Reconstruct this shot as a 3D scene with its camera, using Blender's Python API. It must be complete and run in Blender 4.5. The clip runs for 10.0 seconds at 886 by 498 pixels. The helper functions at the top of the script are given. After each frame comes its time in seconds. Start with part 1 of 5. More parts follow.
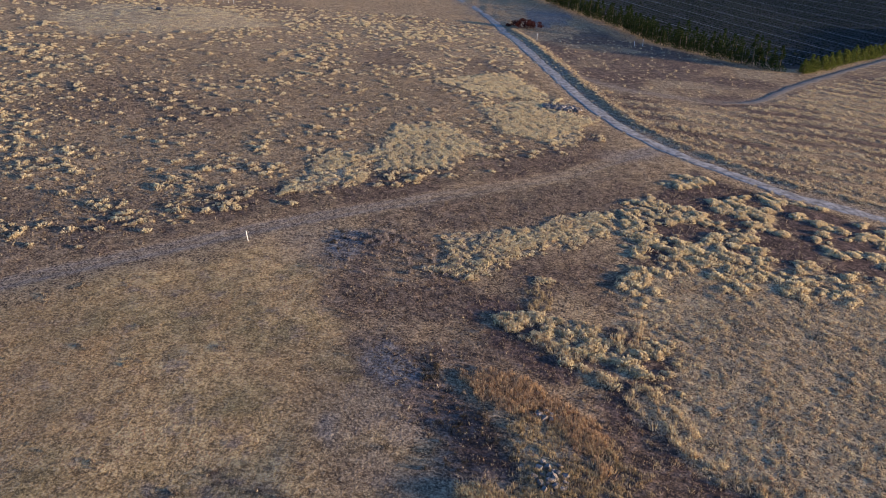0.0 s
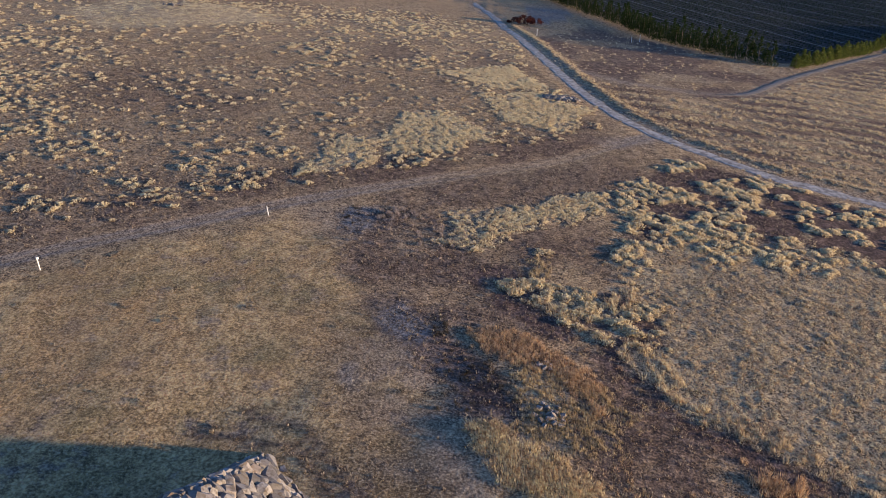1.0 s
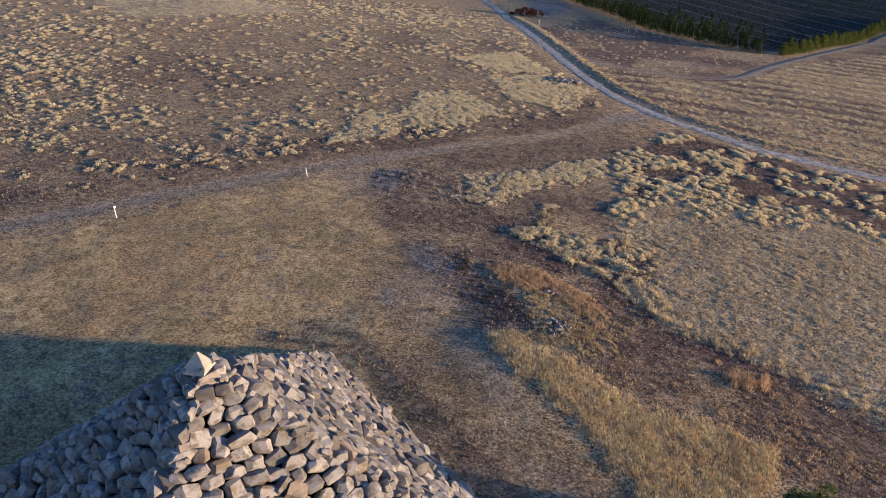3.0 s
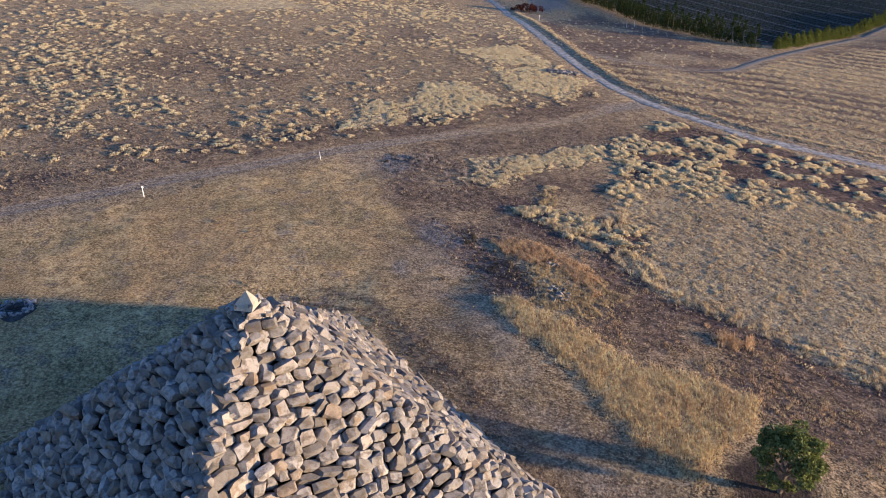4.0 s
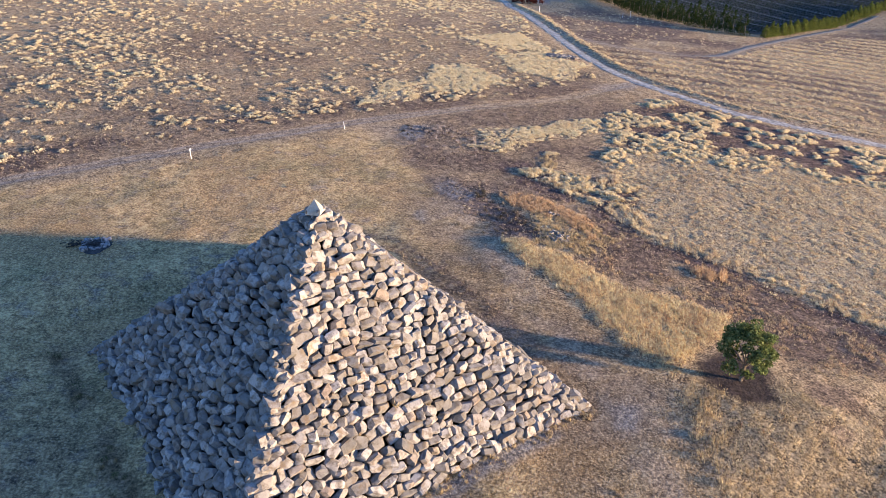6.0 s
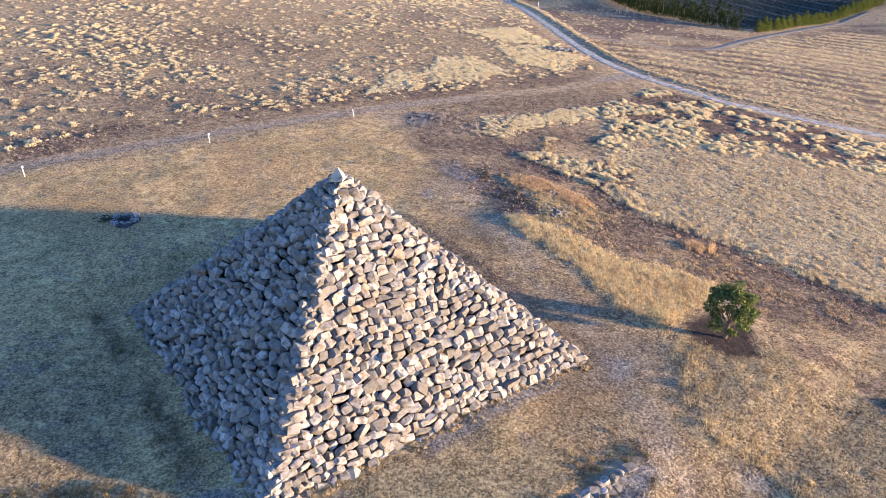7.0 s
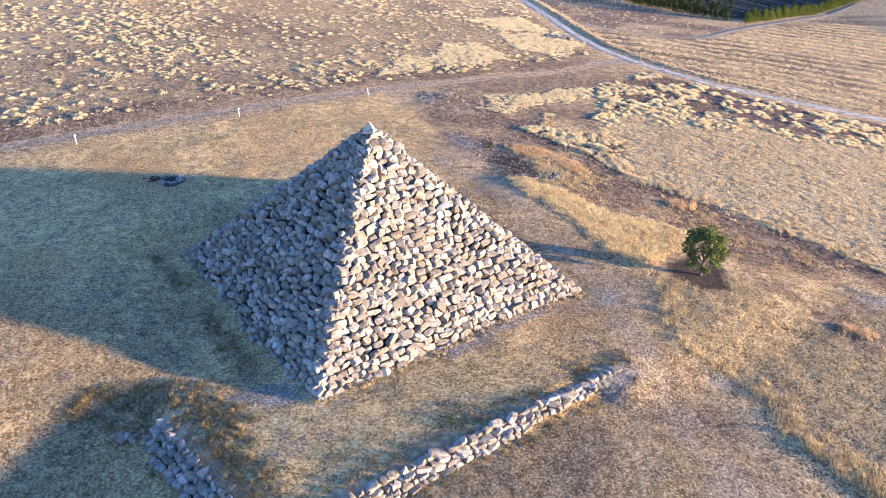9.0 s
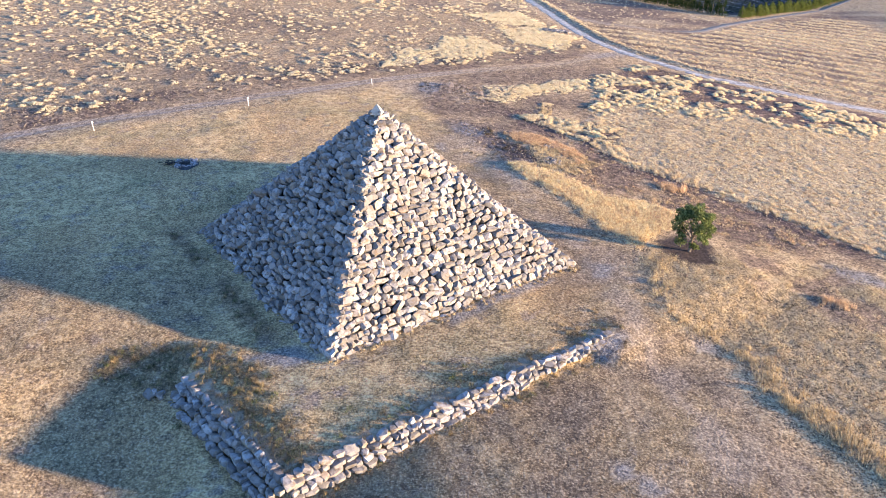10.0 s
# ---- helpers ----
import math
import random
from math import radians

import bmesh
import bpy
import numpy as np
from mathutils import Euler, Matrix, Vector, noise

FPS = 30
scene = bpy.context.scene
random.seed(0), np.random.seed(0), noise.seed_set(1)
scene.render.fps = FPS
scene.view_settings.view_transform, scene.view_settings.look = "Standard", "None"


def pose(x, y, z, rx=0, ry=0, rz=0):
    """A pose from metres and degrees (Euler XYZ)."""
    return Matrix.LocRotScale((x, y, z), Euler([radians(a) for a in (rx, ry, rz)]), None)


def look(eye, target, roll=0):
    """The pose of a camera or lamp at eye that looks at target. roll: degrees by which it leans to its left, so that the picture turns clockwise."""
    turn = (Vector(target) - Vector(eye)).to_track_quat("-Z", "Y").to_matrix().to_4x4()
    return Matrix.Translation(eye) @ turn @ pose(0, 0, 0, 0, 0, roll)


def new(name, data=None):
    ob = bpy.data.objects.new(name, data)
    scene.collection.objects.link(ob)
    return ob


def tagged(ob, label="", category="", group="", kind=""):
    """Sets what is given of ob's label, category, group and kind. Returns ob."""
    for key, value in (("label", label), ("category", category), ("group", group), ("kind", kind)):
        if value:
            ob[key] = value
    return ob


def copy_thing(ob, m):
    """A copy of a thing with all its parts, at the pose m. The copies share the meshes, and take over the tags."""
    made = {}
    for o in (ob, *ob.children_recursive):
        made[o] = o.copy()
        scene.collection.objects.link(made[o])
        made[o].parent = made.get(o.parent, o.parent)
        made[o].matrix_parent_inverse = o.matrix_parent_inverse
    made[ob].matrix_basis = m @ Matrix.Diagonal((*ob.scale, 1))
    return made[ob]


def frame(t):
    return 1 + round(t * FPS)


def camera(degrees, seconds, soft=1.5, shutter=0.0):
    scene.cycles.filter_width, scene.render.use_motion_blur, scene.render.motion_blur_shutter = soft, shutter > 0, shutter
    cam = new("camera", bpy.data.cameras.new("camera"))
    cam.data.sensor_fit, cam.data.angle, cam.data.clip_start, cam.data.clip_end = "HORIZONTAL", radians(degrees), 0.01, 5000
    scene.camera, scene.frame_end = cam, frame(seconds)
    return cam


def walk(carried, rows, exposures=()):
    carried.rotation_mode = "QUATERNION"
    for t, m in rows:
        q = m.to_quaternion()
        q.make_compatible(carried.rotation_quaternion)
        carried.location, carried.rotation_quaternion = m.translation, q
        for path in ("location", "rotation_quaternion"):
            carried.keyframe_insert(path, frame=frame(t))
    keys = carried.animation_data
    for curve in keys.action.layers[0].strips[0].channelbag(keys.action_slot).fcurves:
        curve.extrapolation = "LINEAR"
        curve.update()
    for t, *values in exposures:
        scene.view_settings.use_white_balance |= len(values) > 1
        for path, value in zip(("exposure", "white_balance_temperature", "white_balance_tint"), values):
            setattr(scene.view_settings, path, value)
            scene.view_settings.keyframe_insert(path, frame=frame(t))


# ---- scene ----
import collections
import itertools
cam = camera(59.6, 10.0, 0.85)

PATH = [
    (0, (15.857, -11.03, 38.513), (15.826, -9.227, 37.648), 0.6),
    (0.5, (15.469, -14.572, 38.556), (15.44, -12.77, 37.69), 0.7),
    (1, (15.114, -18.053, 38.588), (15.085, -16.25, 37.722), 0.7),
    (1.5, (14.673, -21.64, 38.642), (14.644, -19.838, 37.775), 0.6),
    (2, (14.038, -24.935, 38.793), (14.011, -23.134, 37.925), 0.6),
    (2.5, (13.43, -28.299, 38.854), (13.403, -26.499, 37.984), 0.6),
    (3.8, (12.202, -36.629, 39.062), (12.177, -34.83, 38.188), 0.6),
    (4, (12.064, -37.97, 39.07), (12.038, -36.171, 38.195), 0.5),
    (4.5, (11.648, -41.398, 39.065), (11.621, -39.6, 38.19), 0.5),
    (5, (11.222, -44.666, 39.095), (11.196, -42.868, 38.219), 0.5),
    (5.5, (10.775, -48.12, 39.102), (10.751, -46.324, 38.224), 0.5),
    (6.8, (9.658, -56.956, 39.174), (9.636, -55.161, 38.293), 0.4),
    (7, (9.473, -58.303, 39.176), (9.453, -56.508, 38.294), 0.4),
    (7.5, (9.02, -61.694, 39.161), (9.002, -59.9, 38.277), 0.4),
    (8, (8.633, -64.803, 39.232), (8.615, -63.01, 38.347), 0.4),
    (8.5, (8.266, -67.971, 39.334), (8.25, -66.179, 38.447), 0.4),
    (9, (8.042, -70.916, 39.425), (8.026, -69.125, 38.537), 0.4),
    (9.5, (7.861, -73.886, 39.425), (7.846, -72.095, 38.534), 0.4),
    (10, (7.701, -76.434, 39.409), (7.687, -74.644, 38.517), 0.4),
]
EXPOSURES = [(0, 1.10, 6380, 32.5), (2.5, 1.10, 6380, 32.5), (4.5, 1.54, 6380, 32.5), (5.5, 1.79, 6380, 32.5), (7.5, 2.28, 6380, 32.5), (10, 2.5, 6380, 32.5)]
walk(cam, [(t, look(eye, target, roll)) for t, eye, target, roll in PATH], EXPOSURES)

# ---- light ----
SUN_ELEV, SUN_SLOPE = 4.0, -0.18
SUN_TO = Vector((1, SUN_SLOPE, math.tan(radians(SUN_ELEV)) * math.hypot(1, SUN_SLOPE))).normalized()
world = bpy.data.worlds.new("world")
scene.world = world
world.use_nodes = True
wn = world.node_tree
sky = wn.nodes.new("ShaderNodeTexSky")
sky.sky_type, sky.sun_disc = "NISHITA", False
sky.sun_elevation = radians(SUN_ELEV)
sky.dust_density, sky.ozone_density = 0.0, 3.7
sky.sun_rotation = math.atan2(SUN_TO.x, SUN_TO.y)
wn.nodes["Background"].inputs["Strength"].default_value = 0.25
wn.links.new(sky.outputs[0], wn.nodes["Background"].inputs["Color"])
sun_data = bpy.data.lights.new("sun", "SUN")
sun_data.energy, sun_data.angle, sun_data.color = 4.5, radians(2.2), (1.0, 0.82, 0.44)
sun = new("sun", sun_data)
sun.matrix_world = look(Vector((0, 0, 0)), -SUN_TO)
sun.location = (150, -60, 60)


# ---- small tools ----
def vnoise(x, y, scale, seed=0):
    """Smooth value noise, 0 to 1, on arrays."""
    x, y = np.asarray(x, float) / scale, np.asarray(y, float) / scale
    ix, iy = np.floor(x).astype(np.int64), np.floor(y).astype(np.int64)
    fx, fy = x - ix, y - iy
    fx, fy = fx * fx * (3 - 2 * fx), fy * fy * (3 - 2 * fy)

    def h(a, b):
        v = np.sin((a * 127.1 + b * 311.7 + seed * 74.7) % 6283.1853) * 43758.5453
        return v - np.floor(v)
    return (h(ix, iy) * (1 - fx) + h(ix + 1, iy) * fx) * (1 - fy) + (h(ix, iy + 1) * (1 - fx) + h(ix + 1, iy + 1) * fx) * fy


def fbm(x, y, scale, seed=0, octaves=3):
    total, amp, norm = 0, 1.0, 0
    for i in range(octaves):
        total = total + amp * vnoise(x, y, scale / 2 ** i, seed + i * 13)
        norm += amp
        amp *= 0.55
    return total / norm


def smooth(a, b, v):
    k = np.clip((v - a) / (b - a), 0, 1)
    return k * k * (3 - 2 * k)


def seg_dist(x, y, line, closed=False):
    """Distance of points from a polyline, and the signed side (positive to the right of its way)."""
    best, side = np.full(np.shape(x), 1e9), np.zeros(np.shape(x))
    ends = list(zip(line, line[1:] + line[:1])) if closed else list(zip(line[:-1], line[1:]))
    for (ax, ay), (bx, by) in ends:
        dx, dy = bx - ax, by - ay
        k = np.clip(((x - ax) * dx + (y - ay) * dy) / (dx * dx + dy * dy), 0, 1)
        px, py = x - ax - k * dx, y - ay - k * dy
        d = np.hypot(px, py)
        side = np.where(d < best, np.sign(px * dy - py * dx), side)
        best = np.minimum(best, d)
    return best, side


def inside(x, y, poly):
    hit = np.zeros(np.shape(x), bool)
    for (ax, ay), (bx, by) in zip(poly, poly[1:] + poly[:1]):
        cross = (ay > y) != (by > y)
        hit ^= cross & (x < (bx - ax) * (y - ay) / (by - ay + 1e-12) + ax)
    return hit


def region(x, y, poly, soft=1.5, rag=2.0, seed=0):
    """Weight of a patch with a soft and ragged edge."""
    xx = x + (fbm(x, y, 5, seed) - 0.5) * 2 * rag
    yy = y + (fbm(x, y, 5, seed + 50) - 0.5) * 2 * rag
    d, _ = seg_dist(xx, yy, poly, True)
    return smooth(-soft, soft, np.where(inside(xx, yy, poly), d, -d))


# ---- plan ----
APEX = Vector((0.24, 0.62, 17.0))
BASE_N, BASE_R, BASE_F, BASE_L = (-2.9, -17.9), (21.1, 0.3), (2.1, 26.9), (-21.8, 6.5)
WALL_K, WALL_E, WALL_W = (-4.0, -33.6), (23.2, -13.2), (-15.2, -21.4)
TERRACE = [WALL_K, WALL_E, (24.0, -8.0), (24.5, 0.0), (4.0, 29.5), (-24.0, 8.0), (-15.5, -14.0), WALL_W]
ROAD = [(0, 330), (18, 292), (28, 250), (31.0, 216), (34.0, 180), (37.9, 148), (40.8, 132), (44.3, 119.7), (49.8, 109.3),
        (57.9, 100.2), (64.2, 94.2), (75.8, 88.4), (92, 82), (120, 76)]
SIDE_ROAD = [(36.5, 168), (39.4, 161.5), (44.0, 154.8), (50.5, 148.4), (61.0, 145.6), (70.0, 145.0), (78.4, 149.3), (93.5, 168.7), (119.5, 199), (146, 229), (175, 262)]
TRACK = [(-120, -10), (-80, 15), (-46, 39.5), (-40.3, 43.3), (-30.0, 50.6), (-24.8, 54.8), (-18.5, 59.2), (-11.9, 63.9), (-6.4, 68.2), (3.1, 74.6), (11.6, 80.0), (20.9, 85.9), (31.1, 92.8), (38.5, 100.0), (45, 106.5), (49, 110)]
FOOTWAY = [(0.7, 69.6), (5.8, 54.1), (11.1, 39.3), (15.4, 25.4), (18.6, 15.2), (21.8, 7.0), (24.2, 0.4), (25.5, -8), (29, -22), (32, -40)]
STRAW = [
    [(-6.3, 77.6), (-1.1, 95.2), (3.0, 95.1), (3.4, 84.4), (-1.9, 80.4)],
    [(4.5, 88.6), (6.0, 109.4), (13.2, 111.5), (19.4, 99.2), (13.7, 90.8)],
    [(20.9, 124.0), (31.7, 131.8), (40.2, 121.7), (33.0, 107.1), (24.1, 108.6)],
    [(11.3, 142.0), (26.6, 153.9), (33.3, 136.5), (22.1, 130.4)],
    [(12.6, 61.9), (16.2, 68.4), (21.5, 72.5), (29.4, 77.4), (36.4, 80.6), (33.0, 73.3), (21.8, 65.4), (18.0, 60.9)],
    [(23.2, 55.7), (25.2, 62.3), (26.7, 61.8), (25.5, 55.9)],
    [(22, 40), (27, 37), (30, 32), (26, 27.5), (21, 30), (20.5, 35)],
]
RIGHT_FIELD = [(19.5, 54.4), (24.5, 54.3), (32.5, 52.6), (35.4, 68.0), (36.0, 78.7), (50.9, 101.0), (63.9, 90.5), (74.3, 83.5), (130, 66),
               (130, -10), (72, 0), (58, 14), (49, 22.5), (43.2, 28), (36, 32.5), (31.7, 38.8), (29.3, 43.3), (25.3, 46.9), (21.0, 50.7)]
FIELD_GAPS = [(35.9, 73.9), (40.2, 81.5), (50.2, 80.4), (60.7, 81.1), (80, 75), (74, 60), (64.2, 66.0), (56.4, 67.1), (50.1, 75.5)]
DARK = [(1.6, 59.5), (5.6, 47.6), (11.0, 43.2), (17.2, 43.4), (23.3, 46.6), (20.6, 53.7), (27.3, 59.0), (31.9, 55.5), (34.5, 66.6),
        (31.4, 71.4), (16.8, 68.6), (8.9, 71.6), (2.8, 67.5)]
ORANGE = [(16.0, 43.2), (20.6, 44.2), (23.5, 43.4), (26.8, 39.4), (28.0, 35.7), (26.1, 34.7), (23.1, 39.0), (21.3, 38.7), (16.8, 41.5)]
CHANNEL = [(8.2, 47.1), (12.7, 46.9), (13.9, 42.9), (18.1, 39.8), (20.1, 34.7), (19.9, 31.1), (16.0, 31.3), (13.3, 36.5), (8.2, 43.0)]
GULLY = [(27.3, 43.2), (31.9, 37.5), (37.8, 29.0), (43.2, 25.2), (48.8, 19.5), (56, 12), (53, 7), (45, 9), (39.5, 11.5), (37.5, 17.8), (30, 20.3), (24.8, 27.5), (24.5, 34)]
STRIP = [(15.9, 30.6), (19.2, 31.3), (23.6, 25.6), (28.6, 19.5), (33.7, 19.3), (38.2, 17.0), (36.9, 13.0), (31.8, 8.0), (30.2, 5.6),
         (27.7, 9.9), (23.0, 16.6), (19.8, 23.7)]
GOLD = [(30.9, 5.0), (39.5, 4.0), (52, 6), (70, -4), (64, -34), (45.5, -36), (40.9, -27.6), (38.9, -23.8), (36.2, -19.4), (36.2, -15.0), (33.5, -11.5), (31, -9.5), (29.4, -5)]
GOLD_EDGE = [(30.2, 3), (29.6, -5), (31.2, -9.5), (33.7, -11.5), (36.4, -15.0), (36.4, -19.4), (39.1, -23.8), (41.1, -27.6), (45.7, -36), (50, -44)]
END_BANK = [(20.6, -9.3), (22.4, -9.2), (24.0, -10.2), (25.1, -12.0), (24.9, -14.2), (23.9, -15.8)]
THICK = [(-57, 62), (-75, 92), (-86, 118), (-62, 120), (-40, 94), (-33, 81), (-41, 77), (-48, 66)]
MULCH = [(32.9, 8.1), (36.0, 10.2), (40.2, 7.6), (38.7, 2.9), (35.2, 1.8), (32.8, 4.4)]
GREY_PATCHES = [[(8.0, 44.5), (10.1, 48.3), (12.4, 45.1), (13.2, 42.9), (11.2, 41.0), (8.7, 42.4)],
                [(2.0, 68.8), (5.1, 70.0), (5.6, 65.2), (4.2, 62.2), (2.0, 64.5)],
                [(5.8, 37.2), (6.9, 37.4), (7.4, 34.8), (6.7, 34.4)],
                [(23.8, 0.5), (26.1, 0.8), (25.7, -2.2), (23.9, -2.3)],
                [(-10.7, -18.4), (-6.5, -16.1), (-3.9, -18.6), (-6.7, -20.5)],
                [(21.5, -15.5), (24.8, -12.5), (25.8, -14.0), (22.1, -17.4)],
                [(53.1, 7.1), (58.5, 5.5), (59.6, 1.8), (55, 3)],
                [(7.0, -11.6), (13.0, -7.0), (18.5, -2.9), (19.3, -3.9), (13.6, -8.2), (7.8, -12.6)],
                [(22.0, -31.0), (23.6, -31.2), (24.4, -33.4), (22.8, -33.6)],
                [(20.2, -29.8), (21.8, -29.6), (22.2, -31.0), (20.6, -31.2)],
                [(38.9, 293), (58, 277), (51.6, 258), (40.5, 247)],
                [(31.4, -11.0), (33.4, -11.6), (34.0, -13.6), (32.0, -13.2)]]
MOUND = [(-80.7, 174.4), (-66.3, 155.8), (-53.7, 160.5), (-39.2, 175.0), (-30.3, 189.1), (-41.7, 205.8), (-59.0, 222), (-78.0, 204.8)]
ORCHARD = [(40, 345), (56.7, 311.4), (74.3, 266.1), (88.1, 226), (102.9, 195.2), (109.4, 197.8), (158, 252), (330, 420), (300, 600), (80, 600)]
WEEDS = [(-23.9, -19.2), (-22.8, -16.9), (-16.4, -16.9), (-11.5, -17.0), (-7.9, -21.2), (-5.4, -26.4), (-2.6, -31.8), (-4.4, -32.6), (-9.9, -27.0), (-14.4, -21.2), (-18.9, -22.2), (-22.0, -21.6)]


def height(x, y):
    """The lie of the land: falls to the valley on the sun's side, with the terrace levelled round the pyramid."""
    x, y = np.asarray(x, float), np.asarray(y, float)
    u, v = np.clip(x, -110, 150) / 100, np.clip(y, -90, 235) / 100
    z = 0.118 - 5.045 * u + 2.827 * v - 4.033 * u * u - 2.82 * u * v + 1.601 * v * v + 2.181 * u * u * v + 0.808 * u * v * v - 1.385 * v ** 3
    z = z - 3.1 * np.exp(-((x + 17) / np.where(x < -17, 19, 18)) ** 2 - ((y + 32) / 15) ** 2)
    z = z + 0.9 * np.exp(-((x + 57) / 20) ** 2 - ((y - 186) / 20) ** 2)
    d_pyr, _ = seg_dist(x, y, TERRACE, True)
    d_pyr = np.where(inside(x, y, TERRACE), -d_pyr, d_pyr)
    d_wall, _ = seg_dist(x, y, [WALL_W, WALL_K, WALL_E])
    run = ((x - WALL_K[0]) * (WALL_E[0] - WALL_K[0]) + (y - WALL_K[1]) * (WALL_E[1] - WALL_K[1])) / ((WALL_E[0] - WALL_K[0]) ** 2 + (WALL_E[1] - WALL_K[1]) ** 2)
    open_end = np.maximum(smooth(0.5, 8, d_wall - d_pyr), smooth(0.9, 1.08, run))
    wide = 0.9 + (7 + 23 * smooth(10, 22, x)) * open_end
    w = 1 - smooth(0, 1, (d_pyr + 0.6) / wide)
    off = (x - WALL_K[0]) * 0.6 - (y - WALL_K[1]) * 0.8
    w = w * smooth(6, 0.2, off)
    z = z - 0.6 * smooth(80, 15, off) * smooth(-0.5, 1.0, off) * smooth(-0.6, 0.1, run) * smooth(2.6, 0.9, run)
    level = np.clip(-0.1 + 0.045 * y, -0.62, 1.1) - 0.048 * np.clip(x - 13, 0, 20)
    z = z * (1 - w) + level * w
    d, _ = seg_dist(x, y, END_BANK)
    z = z + 0.06 * np.exp(-(d / 0.8) ** 2)
    d, side = seg_dist(x, y, ROAD)
    off = d * side
    z = z - 0.15 * np.exp(-(d / 2.2) ** 2) + 0.3 * np.exp(-((off + 4.4) / 1.3) ** 2)
    d, _ = seg_dist(x, y, TRACK)
    z = z - 0.08 * np.exp(-(d / 1.6) ** 2)
    return z


def rough(x, y):
    """Small unevenness of open ground, none on the ways."""
    d1, _ = seg_dist(x, y, ROAD)
    d2, _ = seg_dist(x, y, SIDE_ROAD)
    d3, _ = seg_dist(x, y, TRACK)
    calm = smooth(2.0, 4.5, np.minimum(np.minimum(d1, d2), d3 + 1.0))
    return calm * ((fbm(x, y, 9, 5) - 0.5) * 0.16 + (fbm(x, y, 2.2, 9, 2) - 0.5) * 0.12)


def ground_z(x, y):
    return height(x, y) + rough(x, y)


def gz(x, y):
    return float(ground_z(np.array([x]), np.array([y]))[0])


# ---- materials ----
def material(name, rough_value=0.9):
    mat = bpy.data.materials.new(name)
    mat.use_nodes = True
    tree = mat.node_tree
    bsdf = tree.nodes["Principled BSDF"]
    bsdf.inputs["Roughness"].default_value = rough_value
    bsdf.inputs["Specular IOR Level"].default_value = 0.25
    return mat, tree, bsdf


def coords(tree):
    return tree.nodes.new("ShaderNodeNewGeometry").outputs["Position"]


def noise_tex(tree, scale, detail=4, rough_value=0.6, vector=None):
    n = tree.nodes.new("ShaderNodeTexNoise")
    n.inputs["Scale"].default_value, n.inputs["Detail"].default_value, n.inputs["Roughness"].default_value = scale, detail, rough_value
    tree.links.new(vector or coords(tree), n.inputs["Vector"])
    return n.outputs["Fac"]


def ramp(tree, value, stops):
    r = tree.nodes.new("ShaderNodeValToRGB")
    e = r.color_ramp.elements
    while len(e) < len(stops):
        e.new(0.5)
    for item, (p, c) in zip(e, stops):
        item.position, item.color = p, (*c, 1)
    tree.links.new(value, r.inputs[0])
    return r.outputs[0]


def scalar(tree, value, lo, hi, a=0.0, b=1.0):
    n = tree.nodes.new("ShaderNodeMapRange")
    for key, v in (("From Min", lo), ("From Max", hi), ("To Min", a), ("To Max", b)):
        n.inputs[key].default_value = v
    tree.links.new(value, n.inputs["Value"])
    return n.outputs[0]


def mixed(tree, fac, a, b, mode="MIX"):
    n = tree.nodes.new("ShaderNodeMix")
    n.data_type, n.blend_type = "RGBA", mode
    for key, v in ((0, fac), (6, a), (7, b)):
        if isinstance(v, tuple):
            n.inputs[key].default_value = (*v, 1)
        elif isinstance(v, (int, float)):
            n.inputs[key].default_value = v
        else:
            tree.links.new(v, n.inputs[key])
    return n.outputs[2]


def maths(tree, op, a, b):
    n = tree.nodes.new("ShaderNodeMath")
    n.operation = op
    for i, v in enumerate((a, b)):
        if isinstance(v, (int, float)):
            n.inputs[i].default_value = v
        else:
            tree.links.new(v, n.inputs[i])
    return n.outputs[0]


def bump(tree, bsdf, value, strength=0.5, distance=0.05):
    b = tree.nodes.new("ShaderNodeBump")
    b.inputs["Strength"].default_value, b.inputs["Distance"].default_value = strength, distance
    tree.links.new(value, b.inputs["Height"])
    tree.links.new(b.outputs[0], bsdf.inputs["Normal"])


def plain(name, a, b, scale, rough_value=0.85, relief=0.3, dist=0.02, metal=0.0):
    """Two tones broken up at two scales, with fine relief."""
    mat, tree, bsdf = material(name, rough_value)
    fine, wide = noise_tex(tree, scale * 6, 5), noise_tex(tree, scale, 3)
    c = mixed(tree, scalar(tree, wide, 0.35, 0.65), a, b)
    c = mixed(tree, 0.5, c, ramp(tree, fine, [(0.3, (0.35, 0.35, 0.35)), (0.7, (0.65, 0.65, 0.65))]), "OVERLAY")
    tree.links.new(c, bsdf.inputs["Base Color"])
    bsdf.inputs["Metallic"].default_value = metal
    bump(tree, bsdf, fine, relief, dist)
    return mat


